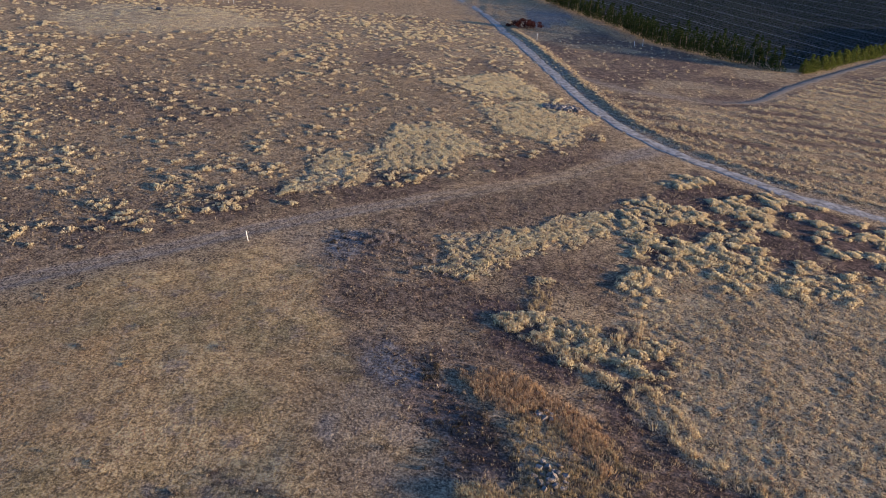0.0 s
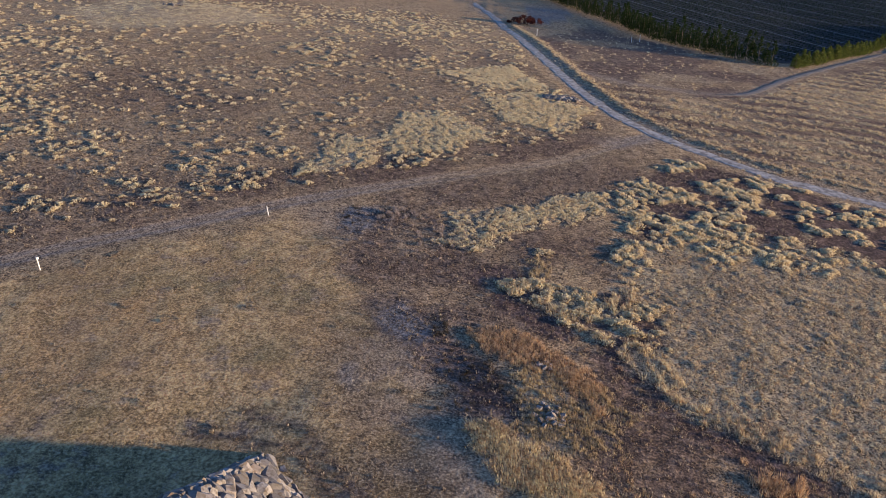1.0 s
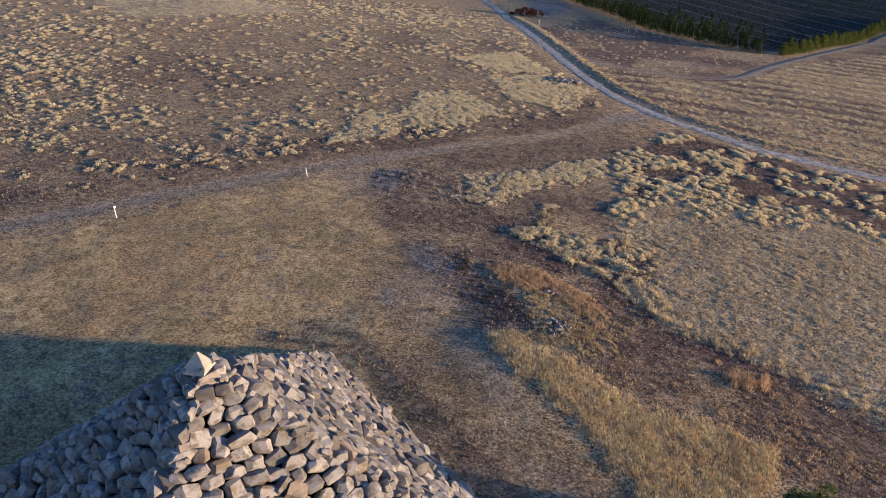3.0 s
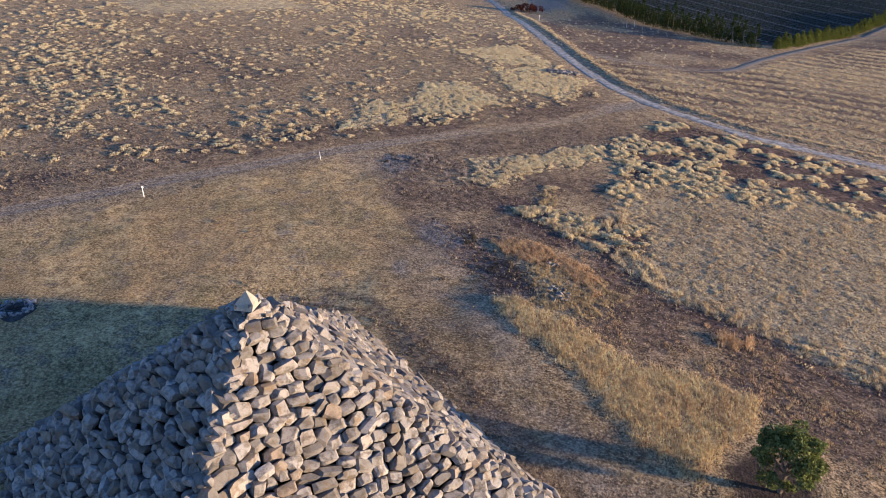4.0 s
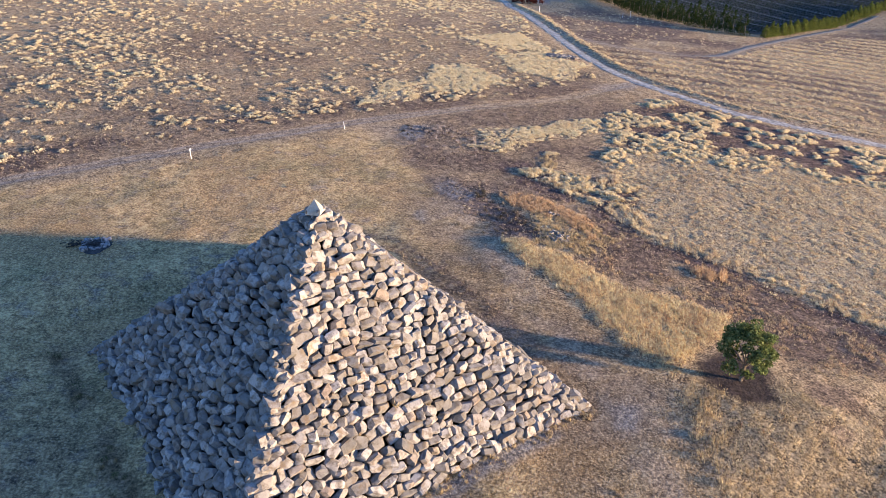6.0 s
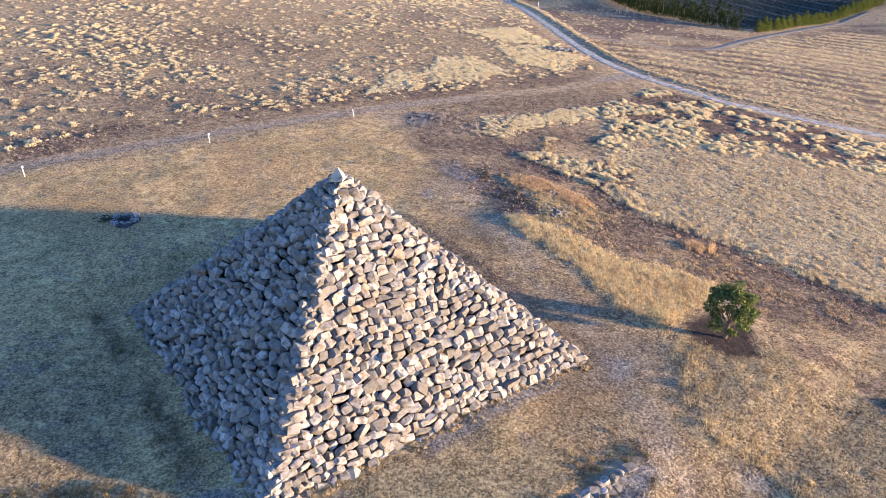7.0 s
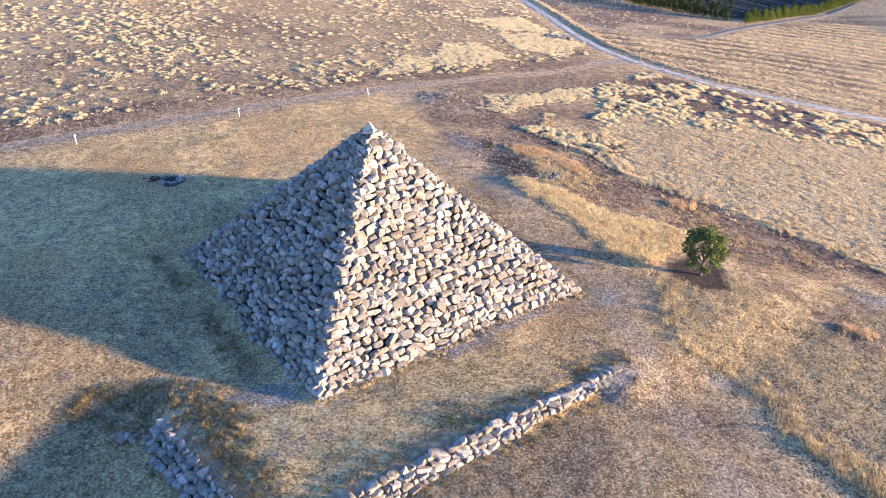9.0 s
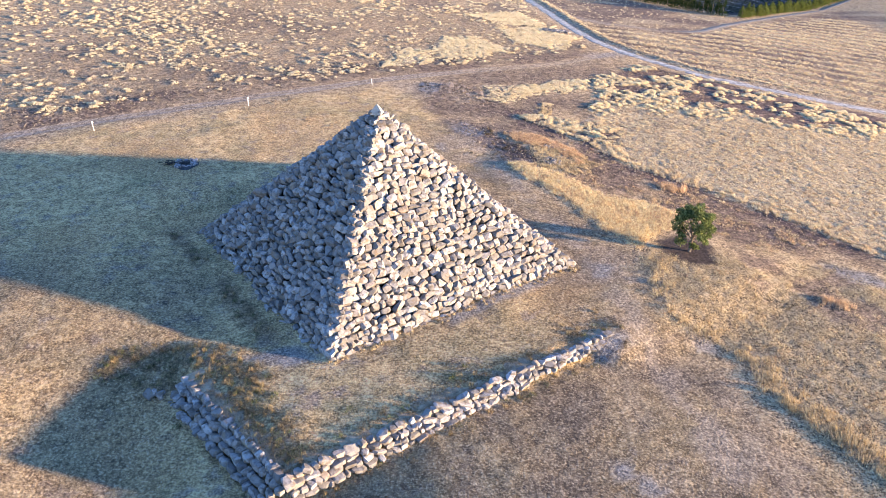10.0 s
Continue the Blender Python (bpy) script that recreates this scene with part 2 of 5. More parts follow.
def stone_material(name):
    mat, tree, bsdf = material(name, 0.85)
    rnd = tree.nodes.new("ShaderNodeObjectInfo").outputs["Random"]
    base = ramp(tree, rnd, [(0.0, (0.075, 0.067, 0.063)), (0.2, (0.17, 0.152, 0.145)), (0.4, (0.27, 0.247, 0.237)),
                            (0.6, (0.10, 0.087, 0.08)), (0.85, (0.33, 0.304, 0.291)), (1.0, (0.18, 0.128, 0.095))])
    stain = noise_tex(tree, 2.2, 5, 0.65)
    speck = noise_tex(tree, 22, 3, 0.7)
    c = mixed(tree, scalar(tree, stain, 0.46, 0.62, 0, 0.85), mixed(tree, 0.12, base, (0.5, 0.47, 0.43)), (0.088, 0.071, 0.058))
    c = mixed(tree, scalar(tree, noise_tex(tree, 1.1, 3), 0.55, 0.7, 0, 0.5), c, (0.22, 0.15, 0.09))
    c = mixed(tree, 0.7, c, ramp(tree, speck, [(0.3, (0.27, 0.27, 0.27)), (0.7, (0.72, 0.72, 0.72))]), "OVERLAY")
    tree.links.new(c, bsdf.inputs["Base Color"])
    bump(tree, bsdf, maths(tree, "ADD", maths(tree, "MULTIPLY", stain, 2.0), speck), 0.6, 0.05)
    return mat


def grass_material(name, tones, through_light=0.3, clumping=0.65):
    """Dry blades: each blade its own tone, with paler and darker stands."""
    mat = bpy.data.materials.new(name)
    mat.use_nodes = True
    tree = mat.node_tree
    tree.nodes.remove(tree.nodes["Principled BSDF"])
    out = tree.nodes["Material Output"]
    rnd = tree.nodes.new("ShaderNodeNewGeometry").outputs["Random Per Island"]
    n = len(tones) - 1
    c = ramp(tree, rnd, [(i / n, t) for i, t in enumerate(tones)])
    stand = noise_tex(tree, 0.35, 4, 0.6)
    c = mixed(tree, 0.6, c, ramp(tree, stand, [(0.3, (0.36, 0.36, 0.36)), (0.7, (0.62, 0.61, 0.58))]), "OVERLAY")
    clump = noise_tex(tree, 3.4, 2.0, 0.6)
    c = mixed(tree, clumping, c, ramp(tree, clump, [(0.36, (0.14, 0.13, 0.14)), (0.5, (0.5, 0.5, 0.5)), (0.64, (0.8, 0.8, 0.78))]), "OVERLAY")
    diff, trans, mix = tree.nodes.new("ShaderNodeBsdfDiffuse"), tree.nodes.new("ShaderNodeBsdfTranslucent"), tree.nodes.new("ShaderNodeMixShader")
    mix.inputs[0].default_value = through_light
    tree.links.new(c, diff.inputs["Color"])
    tree.links.new(c, trans.inputs["Color"])
    tree.links.new(diff.outputs[0], mix.inputs[1])
    tree.links.new(trans.outputs[0], mix.inputs[2])
    tree.links.new(mix.outputs[0], out.inputs["Surface"])
    return mat


def ground_material():
    mat, tree, bsdf = material("ground", 0.95)
    bsdf.inputs["Specular IOR Level"].default_value = 0.1

    def masks(name):
        a = tree.nodes.new("ShaderNodeAttribute")
        a.attribute_name = name
        s = tree.nodes.new("ShaderNodeSeparateColor")
        tree.links.new(a.outputs["Color"], s.inputs[0])
        return s.outputs[0], s.outputs[1], s.outputs[2]
    dirt, dark, straw = masks("soils_shade")
    lawn, orchard, orange = masks("growth")
    grey, mulch, mown = masks("patches")
    gold, sere_dim, track = masks("stands")
    fine, mid, wide = noise_tex(tree, 5.0, 2.5, 0.65), noise_tex(tree, 0.9, 6, 0.75), noise_tex(tree, 0.13, 5, 0.65)
    field = ramp(tree, mid, [(0.3, (0.13, 0.083, 0.05)), (0.5, (0.45, 0.305, 0.175)), (0.7, (0.70, 0.51, 0.295))])
    field = mixed(tree, scalar(tree, wide, 0.4, 0.65, 0, 0.5), field, (0.42, 0.305, 0.165))
    turf = ramp(tree, mid, [(0.3, (0.22, 0.138, 0.066)), (0.5, (0.56, 0.375, 0.18)), (0.7, (0.77, 0.555, 0.29))])
    turf = mixed(tree, scalar(tree, wide, 0.46, 0.66, 0, 0.65), turf, (0.19, 0.165, 0.075))
    turf = mixed(tree, scalar(tree, noise_tex(tree, 0.35, 5, 0.7), 0.54, 0.66, 0, 0.7), turf, (0.23, 0.185, 0.17))
    turf = mixed(tree, scalar(tree, noise_tex(tree, 0.07, 5, 0.6), 0.5, 0.62, 0, 0.65), turf, (0.46, 0.28, 0.13))
    # worn turf, its darker tone also offsetting strong sun on the slopes
    turf = mixed(tree, sere_dim, turf, ramp(tree, mid, [(0.3, (0.078, 0.054, 0.037)), (0.5, (0.178, 0.128, 0.086)), (0.7, (0.30, 0.224, 0.152))]))
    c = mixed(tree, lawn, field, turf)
    c = mixed(tree, straw, c, ramp(tree, mid, [(0.3, (0.44, 0.33, 0.195)), (0.7, (0.68, 0.54, 0.34))]))
    c = mixed(tree, gold, c, ramp(tree, mid, [(0.3, (0.20, 0.145, 0.08)), (0.5, (0.42, 0.315, 0.18)), (0.7, (0.57, 0.44, 0.265))]))
    # dark soil and heath, with shade of tall grass put into the tone
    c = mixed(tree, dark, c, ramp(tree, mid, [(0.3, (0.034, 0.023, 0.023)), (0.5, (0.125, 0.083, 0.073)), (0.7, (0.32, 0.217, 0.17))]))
    c = mixed(tree, orange, c, (0.24, 0.135, 0.07))
    # orchard ground near-black: the valley's shade is part of this colour
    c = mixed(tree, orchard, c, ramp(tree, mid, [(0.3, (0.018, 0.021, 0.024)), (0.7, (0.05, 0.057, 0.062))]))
    c = mixed(tree, dirt, c, ramp(tree, mid, [(0.3, (0.26, 0.205, 0.165)), (0.7, (0.41, 0.335, 0.275))]))
    c = mixed(tree, track, c, ramp(tree, mid, [(0.3, (0.22, 0.185, 0.16)), (0.7, (0.36, 0.31, 0.275))]))
    c = mixed(tree, grey, c, ramp(tree, mid, [(0.3, (0.16, 0.15, 0.145)), (0.7, (0.32, 0.30, 0.29))]))
    c = mixed(tree, mulch, c, ramp(tree, mid, [(0.3, (0.025, 0.018, 0.018)), (0.7, (0.10, 0.07, 0.062))]))
    c = mixed(tree, mown, c, ramp(tree, mid, [(0.3, (0.24, 0.18, 0.115)), (0.7, (0.43, 0.33, 0.215))]))
    # bare soil between the small plants
    soil = maths(tree, "MULTIPLY", scalar(tree, fine, 0.53, 0.43), scalar(tree, mid, 0.62, 0.4, 0.35, 0.95))
    soil = maths(tree, "MULTIPLY", soil, scalar(tree, lawn, 0.0, 1.0, 1.0, 0.6))
    c = mixed(tree, soil, c, (0.055, 0.042, 0.036))
    c = mixed(tree, maths(tree, "MULTIPLY", scalar(tree, fine, 0.53, 0.64, 0, 0.75), maths(tree, "SUBTRACT", 1.0, maths(tree, "MAXIMUM", dark, maths(tree, "MAXIMUM", mulch, orchard)))), c, mixed(tree, 0.6, c, (0.52, 0.42, 0.29)))
    c = mixed(tree, 0.5, c, ramp(tree, noise_tex(tree, 3.4, 2.0, 0.6), [(0.36, (0.14, 0.13, 0.14)), (0.5, (0.5, 0.5, 0.5)), (0.64, (0.8, 0.8, 0.78))]), "OVERLAY")
    tree.links.new(c, bsdf.inputs["Base Color"])
    h = maths(tree, "ADD", maths(tree, "MULTIPLY", mid, 2.2), fine)
    bump(tree, bsdf, h, 1.0, 0.35)
    return mat


M_GROUND = ground_material()
M_STONE = stone_material("granite_block")
# near-black core: shade between the stones is put into this colour
M_CORE_SHADE = plain("rubble", (0.03, 0.026, 0.022), (0.06, 0.05, 0.04), 3.0, 0.95, 0.8, 0.08)
M_SOIL = plain("packed_earth", (0.20, 0.145, 0.095), (0.36, 0.27, 0.175), 1.3, 0.95, 0.8, 0.08)
M_GRAVEL = plain("gravel", (0.16, 0.145, 0.13), (0.42, 0.38, 0.335), 1.1, 0.95, 0.6, 0.05)
M_CLAY = plain("clay_road", (0.10, 0.09, 0.084), (0.155, 0.138, 0.125), 0.6, 0.95, 0.6, 0.05)
M_PAINT = plain("white_paint", (0.78, 0.77, 0.74), (0.70, 0.68, 0.64), 4.0, 0.5, 0.1, 0.005)
M_CAP = plain("rusted_cap", (0.45, 0.24, 0.12), (0.62, 0.50, 0.38), 9.0, 0.6, 0.2, 0.005)
M_BARK = plain("bark", (0.10, 0.075, 0.055), (0.19, 0.15, 0.115), 5.0, 0.95, 0.8, 0.03)
M_ASH = plain("ash", (0.02, 0.02, 0.022), (0.06, 0.055, 0.055), 4.0, 0.95, 0.6, 0.04)
M_CHAR = plain("charred_wood", (0.015, 0.013, 0.013), (0.05, 0.04, 0.035), 6.0, 0.9, 0.6, 0.02)
M_STRAW = grass_material("straw_grass", [(0.37, 0.285, 0.175), (0.57, 0.455, 0.29), (0.69, 0.57, 0.385), (0.49, 0.39, 0.25)])
M_PUFF = grass_material("pale_tussock", [(0.54, 0.44, 0.275), (0.66, 0.55, 0.36), (0.74, 0.63, 0.43), (0.60, 0.49, 0.31)], 0.5, 0.3)
M_GOLD = grass_material("golden_grass", [(0.31, 0.23, 0.13), (0.46, 0.355, 0.212), (0.56, 0.445, 0.28), (0.38, 0.288, 0.165)])
M_STUBBLE = grass_material("mown_grass", [(0.40, 0.265, 0.118), (0.62, 0.43, 0.205), (0.76, 0.55, 0.275), (0.43, 0.30, 0.125)])
M_SERE_DIM = grass_material("worn_dimmed_grass", [(0.08, 0.057, 0.036), (0.147, 0.107, 0.068), (0.215, 0.16, 0.103), (0.094, 0.074, 0.045)])
M_HEATH = grass_material("brown_heath", [(0.06, 0.042, 0.038), (0.255, 0.19, 0.135), (0.62, 0.50, 0.35), (0.13, 0.09, 0.082)])
M_FERN = grass_material("orange_fern", [(0.38, 0.23, 0.135), (0.52, 0.345, 0.205), (0.62, 0.47, 0.30), (0.45, 0.285, 0.165)])
M_RED = grass_material("dark_red_leaves", [(0.06, 0.02, 0.017), (0.13, 0.038, 0.028), (0.085, 0.028, 0.02)])
M_BAND = grass_material("pale_gold_grass", [(0.46, 0.345, 0.19), (0.64, 0.495, 0.29), (0.76, 0.61, 0.38), (0.54, 0.41, 0.23)])
M_BRUSH = grass_material("dead_brush", [(0.16, 0.125, 0.115), (0.32, 0.265, 0.24), (0.44, 0.37, 0.33), (0.24, 0.19, 0.175)])
M_SHADE_SCRUB = grass_material("shade_scrub", [(0.03, 0.028, 0.022), (0.07, 0.06, 0.045), (0.13, 0.105, 0.075), (0.05, 0.042, 0.035)])
M_WEED = grass_material("weeds", [(0.08, 0.07, 0.045), (0.17, 0.125, 0.08), (0.29, 0.215, 0.135), (0.11, 0.088, 0.056)])
M_STALK = grass_material("dry_stalks", [(0.20, 0.14, 0.07), (0.30, 0.22, 0.115), (0.38, 0.29, 0.165)])
M_GREEN_WEED = grass_material("green_weeds", [(0.05, 0.062, 0.03), (0.11, 0.125, 0.055), (0.19, 0.195, 0.085), (0.08, 0.09, 0.042)])
M_LEAF = grass_material("tree_leaves", [(0.06, 0.085, 0.03), (0.115, 0.145, 0.05), (0.19, 0.21, 0.085), (0.085, 0.11, 0.038)])
M_CONIFER = grass_material("conifer_leaves", [(0.012, 0.024, 0.011), (0.025, 0.042, 0.014), (0.05, 0.066, 0.022), (0.018, 0.032, 0.013)])
M_CONIFER_B = grass_material("yellow_green_leaves", [(0.055, 0.08, 0.02), (0.115, 0.13, 0.036), (0.08, 0.105, 0.028)])
M_LINE = plain("netting", (0.14, 0.15, 0.155), (0.24, 0.25, 0.26), 2.0)
# row leaves toned down so that their colour carries the valley's shade
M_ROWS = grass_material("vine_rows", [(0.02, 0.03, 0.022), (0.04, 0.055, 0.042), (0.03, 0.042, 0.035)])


# ---- mesh tools ----
def mesh_from(name, verts, faces, mat, smooth_shade=False):
    me = bpy.data.meshes.new(name)
    me.from_pydata([tuple(v) for v in verts], [], [tuple(f) for f in faces])
    me.materials.append(mat)
    if smooth_shade:
        me.polygons.foreach_set("use_smooth", [True] * len(me.polygons))
    me.update()
    return me


def tri_mesh(name, verts, mat):
    """A mesh of loose triangles from an array (n, 3, 3)."""
    n = len(verts)
    me = bpy.data.meshes.new(name)
    me.vertices.add(n * 3)
    me.vertices.foreach_set("co", verts.astype(np.float32).ravel())
    me.loops.add(n * 3)
    me.loops.foreach_set("vertex_index", np.arange(n * 3, dtype=np.int32))
    me.polygons.add(n)
    me.polygons.foreach_set("loop_start", np.arange(0, n * 3, 3, dtype=np.int32))
    me.polygons.foreach_set("loop_total", np.full(n, 3, dtype=np.int32))
    me.materials.append(mat)
    me.update(calc_edges=True)
    return me


def part(name, bm, mat, parent, label=""):
    me = bpy.data.meshes.new(name)
    bm.to_mesh(me)
    bm.free()
    me.materials.append(mat)
    return part_mesh(name, me, parent, label)


def part_mesh(name, me, parent, label="", m=None):
    ob = new(name, me)
    ob.parent = parent
    if m is not None:
        ob.matrix_basis = m
    return tagged(ob, label)


# ---- ground ----
def graded(lo, hi, step, far):
    inner = np.arange(lo, hi + step, step)
    out, s, p = [], step, 0.0
    while p < far:
        s *= 1.28
        p += s
        out.append(p)
    out = np.array(out)
    return np.concatenate([lo - out[::-1], inner, inner[-1] + out])


def build_ground():
    xs, ys = graded(-75, 115, 0.75, 2600), graded(-62, 215, 0.75, 2600)
    gx, gy = np.meshgrid(xs, ys)
    x, y = gx.ravel(), gy.ravel()
    z = ground_z(x, y)
    nx, ny = len(xs), len(ys)
    i = (np.arange(ny - 1)[:, None] * nx + np.arange(nx - 1)[None, :]).ravel()
    quads = np.stack([i, i + 1, i + 1 + nx, i + nx], 1).astype(np.int32)
    me = bpy.data.meshes.new("ground")
    me.vertices.add(len(x))
    me.vertices.foreach_set("co", np.stack([x, y, z], 1).astype(np.float32).ravel())
    me.loops.add(quads.size)
    me.loops.foreach_set("vertex_index", quads.ravel())
    me.polygons.add(len(quads))
    me.polygons.foreach_set("loop_start", np.arange(0, quads.size, 4, dtype=np.int32))
    me.polygons.foreach_set("loop_total", np.full(len(quads), 4, dtype=np.int32))
    me.polygons.foreach_set("use_smooth", np.ones(len(quads), bool))
    me.materials.append(M_GROUND)
    z = zones(x, y)
    one = np.ones_like(x)
    for name, keys in (("soils_shade", ("dirt", "dark", "straw")), ("growth", ("lawn", "orchard", "orange")), ("patches", ("grey", "mulch", "mown")), ("stands", ("tawny", "sere_dim", "track"))):
        a = me.attributes.new(name, "FLOAT_COLOR", "POINT")
        a.data.foreach_set("color", np.stack([*(z[k] for k in keys), one], 1).astype(np.float32).ravel())
    me.update(calc_edges=True)
    tagged(new("ground", me), "dry brown grassland with worn earth tracks", "ground", kind="structure")


def beyond_road(x, y):
    road, side = seg_dist(x, y, ROAD)
    return np.where(road * side < 0, smooth(3, 7, road), 0) * smooth(300, 230, y) * inside(x, y, BEYOND)


def zones(x, y):
    """What grows or lies bare where; the dark mask also holds painted grass shade."""
    z = {}
    track, _ = seg_dist(x, y, TRACK)
    wob = (fbm(x, y, 6, 21) - 0.5) * 1.4
    ruts = np.exp(-((track - 0.8) / 0.42) ** 2)
    fade = 1 - 0.55 * smooth(2, 24, x) * smooth(44, 36, x)
    z["track"] = smooth(1.75, 0.9, track + wob * 0.35) * (0.45 + 0.55 * ruts) * fade
    z["dirt"] = np.zeros_like(x)
    r, _ = seg_dist(x, y, ROAD)
    z["dirt"] = np.maximum(z["dirt"], 0.75 * smooth(3.2, 1.2, r + wob))
    z["dirt"] = np.maximum(z["dirt"], 0.7 * region(x, y, JUNCTION, 1.2, 1.5, 160))
    r, _ = seg_dist(x, y, SIDE_ROAD)
    z["dirt"] = np.maximum(z["dirt"], 0.6 * smooth(2.4, 0.8, r + wob))
    foot, _ = seg_dist(x, y, FOOTWAY)
    z["dirt"] = np.maximum(z["dirt"], 0.55 * smooth(2.6, 0.6, foot + wob) * smooth(0.35, 0.6, fbm(x, y, 3, 31)))
    z["dirt"] = np.maximum(z["dirt"], 0.4 * smooth(8, 2, foot + wob * 2) * smooth(0.4, 0.62, fbm(x, y, 7, 33)))
    z["straw"] = np.zeros_like(x)
    for k, p in enumerate(STRAW):
        z["straw"] = np.maximum(z["straw"], region(x, y, p, 1.0, 2.4, 60 + k))
    right = region(x, y, RIGHT_FIELD, 1.2, 2.6, 80)
    gaps = np.maximum(region(x, y, FIELD_GAPS, 4.0, 5.0, 81), 0.3 * smooth(40, 60, y + (x - 40) * 0.3)) * smooth(0.47, 0.58, fbm(x, y, 2.2, 82))
    gold = np.maximum(region(x, y, STRIP, 0.6, 0.8, 83), region(x, y, GOLD, 2.2, 5.5, 84) * 0.85)
    clumpy = np.clip(smooth(60, 70, y + (fbm(x, y, 7, 140) - 0.5) * 14) + region(x, y, NEAR_CLUMPS, 1.5, 2.0, 141), 0, 1)
    gaps = np.maximum(gaps, clumpy * smooth(0.49 - 0.05 * smooth(40, 60, x), 0.575 - 0.05 * smooth(40, 60, x), fbm(x, y, 2.6, 142)))
    z["right"], z["gold"] = right * (1 - clumpy), gold
    band = region(x, y, STRIP, 1.0, 1.2, 83)
    z["tawny"] = gold * (1 - band)
    z["clumps"] = right * clumpy * (1 - gaps)
    z["straw"] = np.clip(np.maximum(z["straw"], np.maximum(right * (1 - gaps) * 0.85, np.maximum(gold * 0.3, band * 0.85))), 0, 1)
    # channel and gully: black soil plus grass shade painted as dark ground
    dark = np.maximum(region(x, y, DARK, 2.0, 3.0, 85) * (0.32 + 0.42 * smooth(0.35, 0.6, fbm(x, y, 5, 46))), region(x, y, CHANNEL, 1.2, 2.0, 86))
    dark = np.maximum(dark, region(x, y, GULLY, 1.5, 2.0, 87) * (0.28 + 0.55 * smooth(0.35, 0.55, fbm(x, y, 6, 47))))
    # gaps between tussocks take their shade as ground colour
    dark = np.maximum(dark, gaps * right)
    hollow = region(x, y, HOLLOW, 2.0, 3.0, 162) * smooth(0.38, 0.56, fbm(x, y, 4.5, 163))
    gold, z["gold"], z["tawny"] = gold * (1 - hollow), gold * (1 - hollow * 0.8), z["tawny"] * (1 - hollow)
    dark = np.maximum(dark, hollow * 0.7)
    # band outside the field edge: the tall grass's cast shade as colour
    edge, _ = seg_dist(x, y, RIGHT_FIELD[9:] + RIGHT_FIELD[:1])
    dark = np.maximum(dark, smooth(5.0, 2.0, edge + wob * 1.5) * (1 - right) * smooth(0.25, 0.45, fbm(x, y, 5, 45)))
    band, side = seg_dist(x, y, TRACK)
    north_side = smooth(14, 8, band + wob * 3) * smooth(1.0, 1.9, band + wob * 0.3) * (side < 0) * smooth(46, 38, x)
    dark = np.maximum(dark, north_side * (0.35 + 0.45 * smooth(0.35, 0.6, fbm(x, y, 6, 44))) * (1 - z["straw"]))
    south_side = smooth(17, 10, band + wob * 3) * smooth(1.2, 2.4, band) * (side > 0) * smooth(0, 8, x) * smooth(50, 44, x)
    dark = np.maximum(dark, south_side * (0.22 + 0.42 * smooth(0.35, 0.6, fbm(x, y, 5, 43))) * (1 - z["straw"]))
    for line in WHEEL_RUTS:
        rut, _ = seg_dist(x, y, line)
        dark = np.maximum(dark, 0.75 * smooth(0.75, 0.25, rut + wob * 0.25) * (0.4 + 0.6 * smooth(0.35, 0.6, fbm(x, y, 3, 53))))
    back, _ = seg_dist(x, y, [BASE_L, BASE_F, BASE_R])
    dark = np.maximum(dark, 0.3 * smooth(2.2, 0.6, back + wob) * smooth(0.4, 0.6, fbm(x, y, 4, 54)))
    ditch, _ = seg_dist(x, y, DITCH)
    z["ditch"] = smooth(1.5, 0.3, ditch + wob * 0.8) * smooth(0.34, 0.55, fbm(x, y, 3, 34))
    dark = np.maximum(dark, z["ditch"] * 0.55)
    upper = smooth(-1, 4, np.where(inside(x, y, UPPER), seg_dist(x, y, UPPER, True)[0], -1))
    z["upper"] = upper
    dark = np.maximum(dark, upper * 0.5 * smooth(0.5, 0.72, fbm(x, y, 22, 88)) * (1 - z["straw"]))
    north = beyond_road(x, y) * ~inside(x, y, SWATHS)
    dark = np.maximum(dark, north * (0.35 + 0.5 * smooth(0.36, 0.56, fbm(x, y, 12, 48))))
    z["straw"] = np.maximum(z["straw"], north * 0.75 * smooth(0.47, 0.58, fbm(x, y, 8, 49)))
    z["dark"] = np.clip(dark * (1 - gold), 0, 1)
    lawn = region(x, y, LAWN, 2.0, 3.0, 89)
    z["lawn"] = lawn
    z["orange"] = region(x, y, ORANGE, 0.8, 1.2, 90)
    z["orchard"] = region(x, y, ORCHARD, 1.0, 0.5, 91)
    z["mulch"] = region(x, y, MULCH, 0.5, 0.8, 92)
    z["grey"] = np.zeros_like(x)
    for k, p in enumerate(GREY_PATCHES):
        z["grey"] = np.maximum(z["grey"], region(x, y, p, 0.5, 0.8, 95 + k) * 0.9)
    beyond = beyond_road(x, y) * (1 - z["orchard"])
    across = (x * 0.28 + y * 0.96) + (fbm(x, y, 30, 110) - 0.5) * 8
    south = inside(x, y, SWATHS)
    z["mown"] = np.clip(beyond * south * (0.45 + 0.4 * np.sin(across * 0.95)) * (0.3 + fbm(x, y, 14, 111) * 1.0), 0, 1)
    mound = region(x, y, MOUND, 3.0, 4.0, 112)
    z["mown"] = np.maximum(z["mown"], mound)
    z["mound"], z["beyond"] = mound, beyond
    z["straw"], z["mown"] = np.maximum(z["straw"], mound), z["mown"] * (1 - mound)
    z["dark"] = np.maximum(z["dark"], beyond * south * (0.55 + 0.4 * smooth(0.2, -0.7, np.sin(across * 0.95))) * smooth(0.32, 0.55, fbm(x, y, 16, 113)))
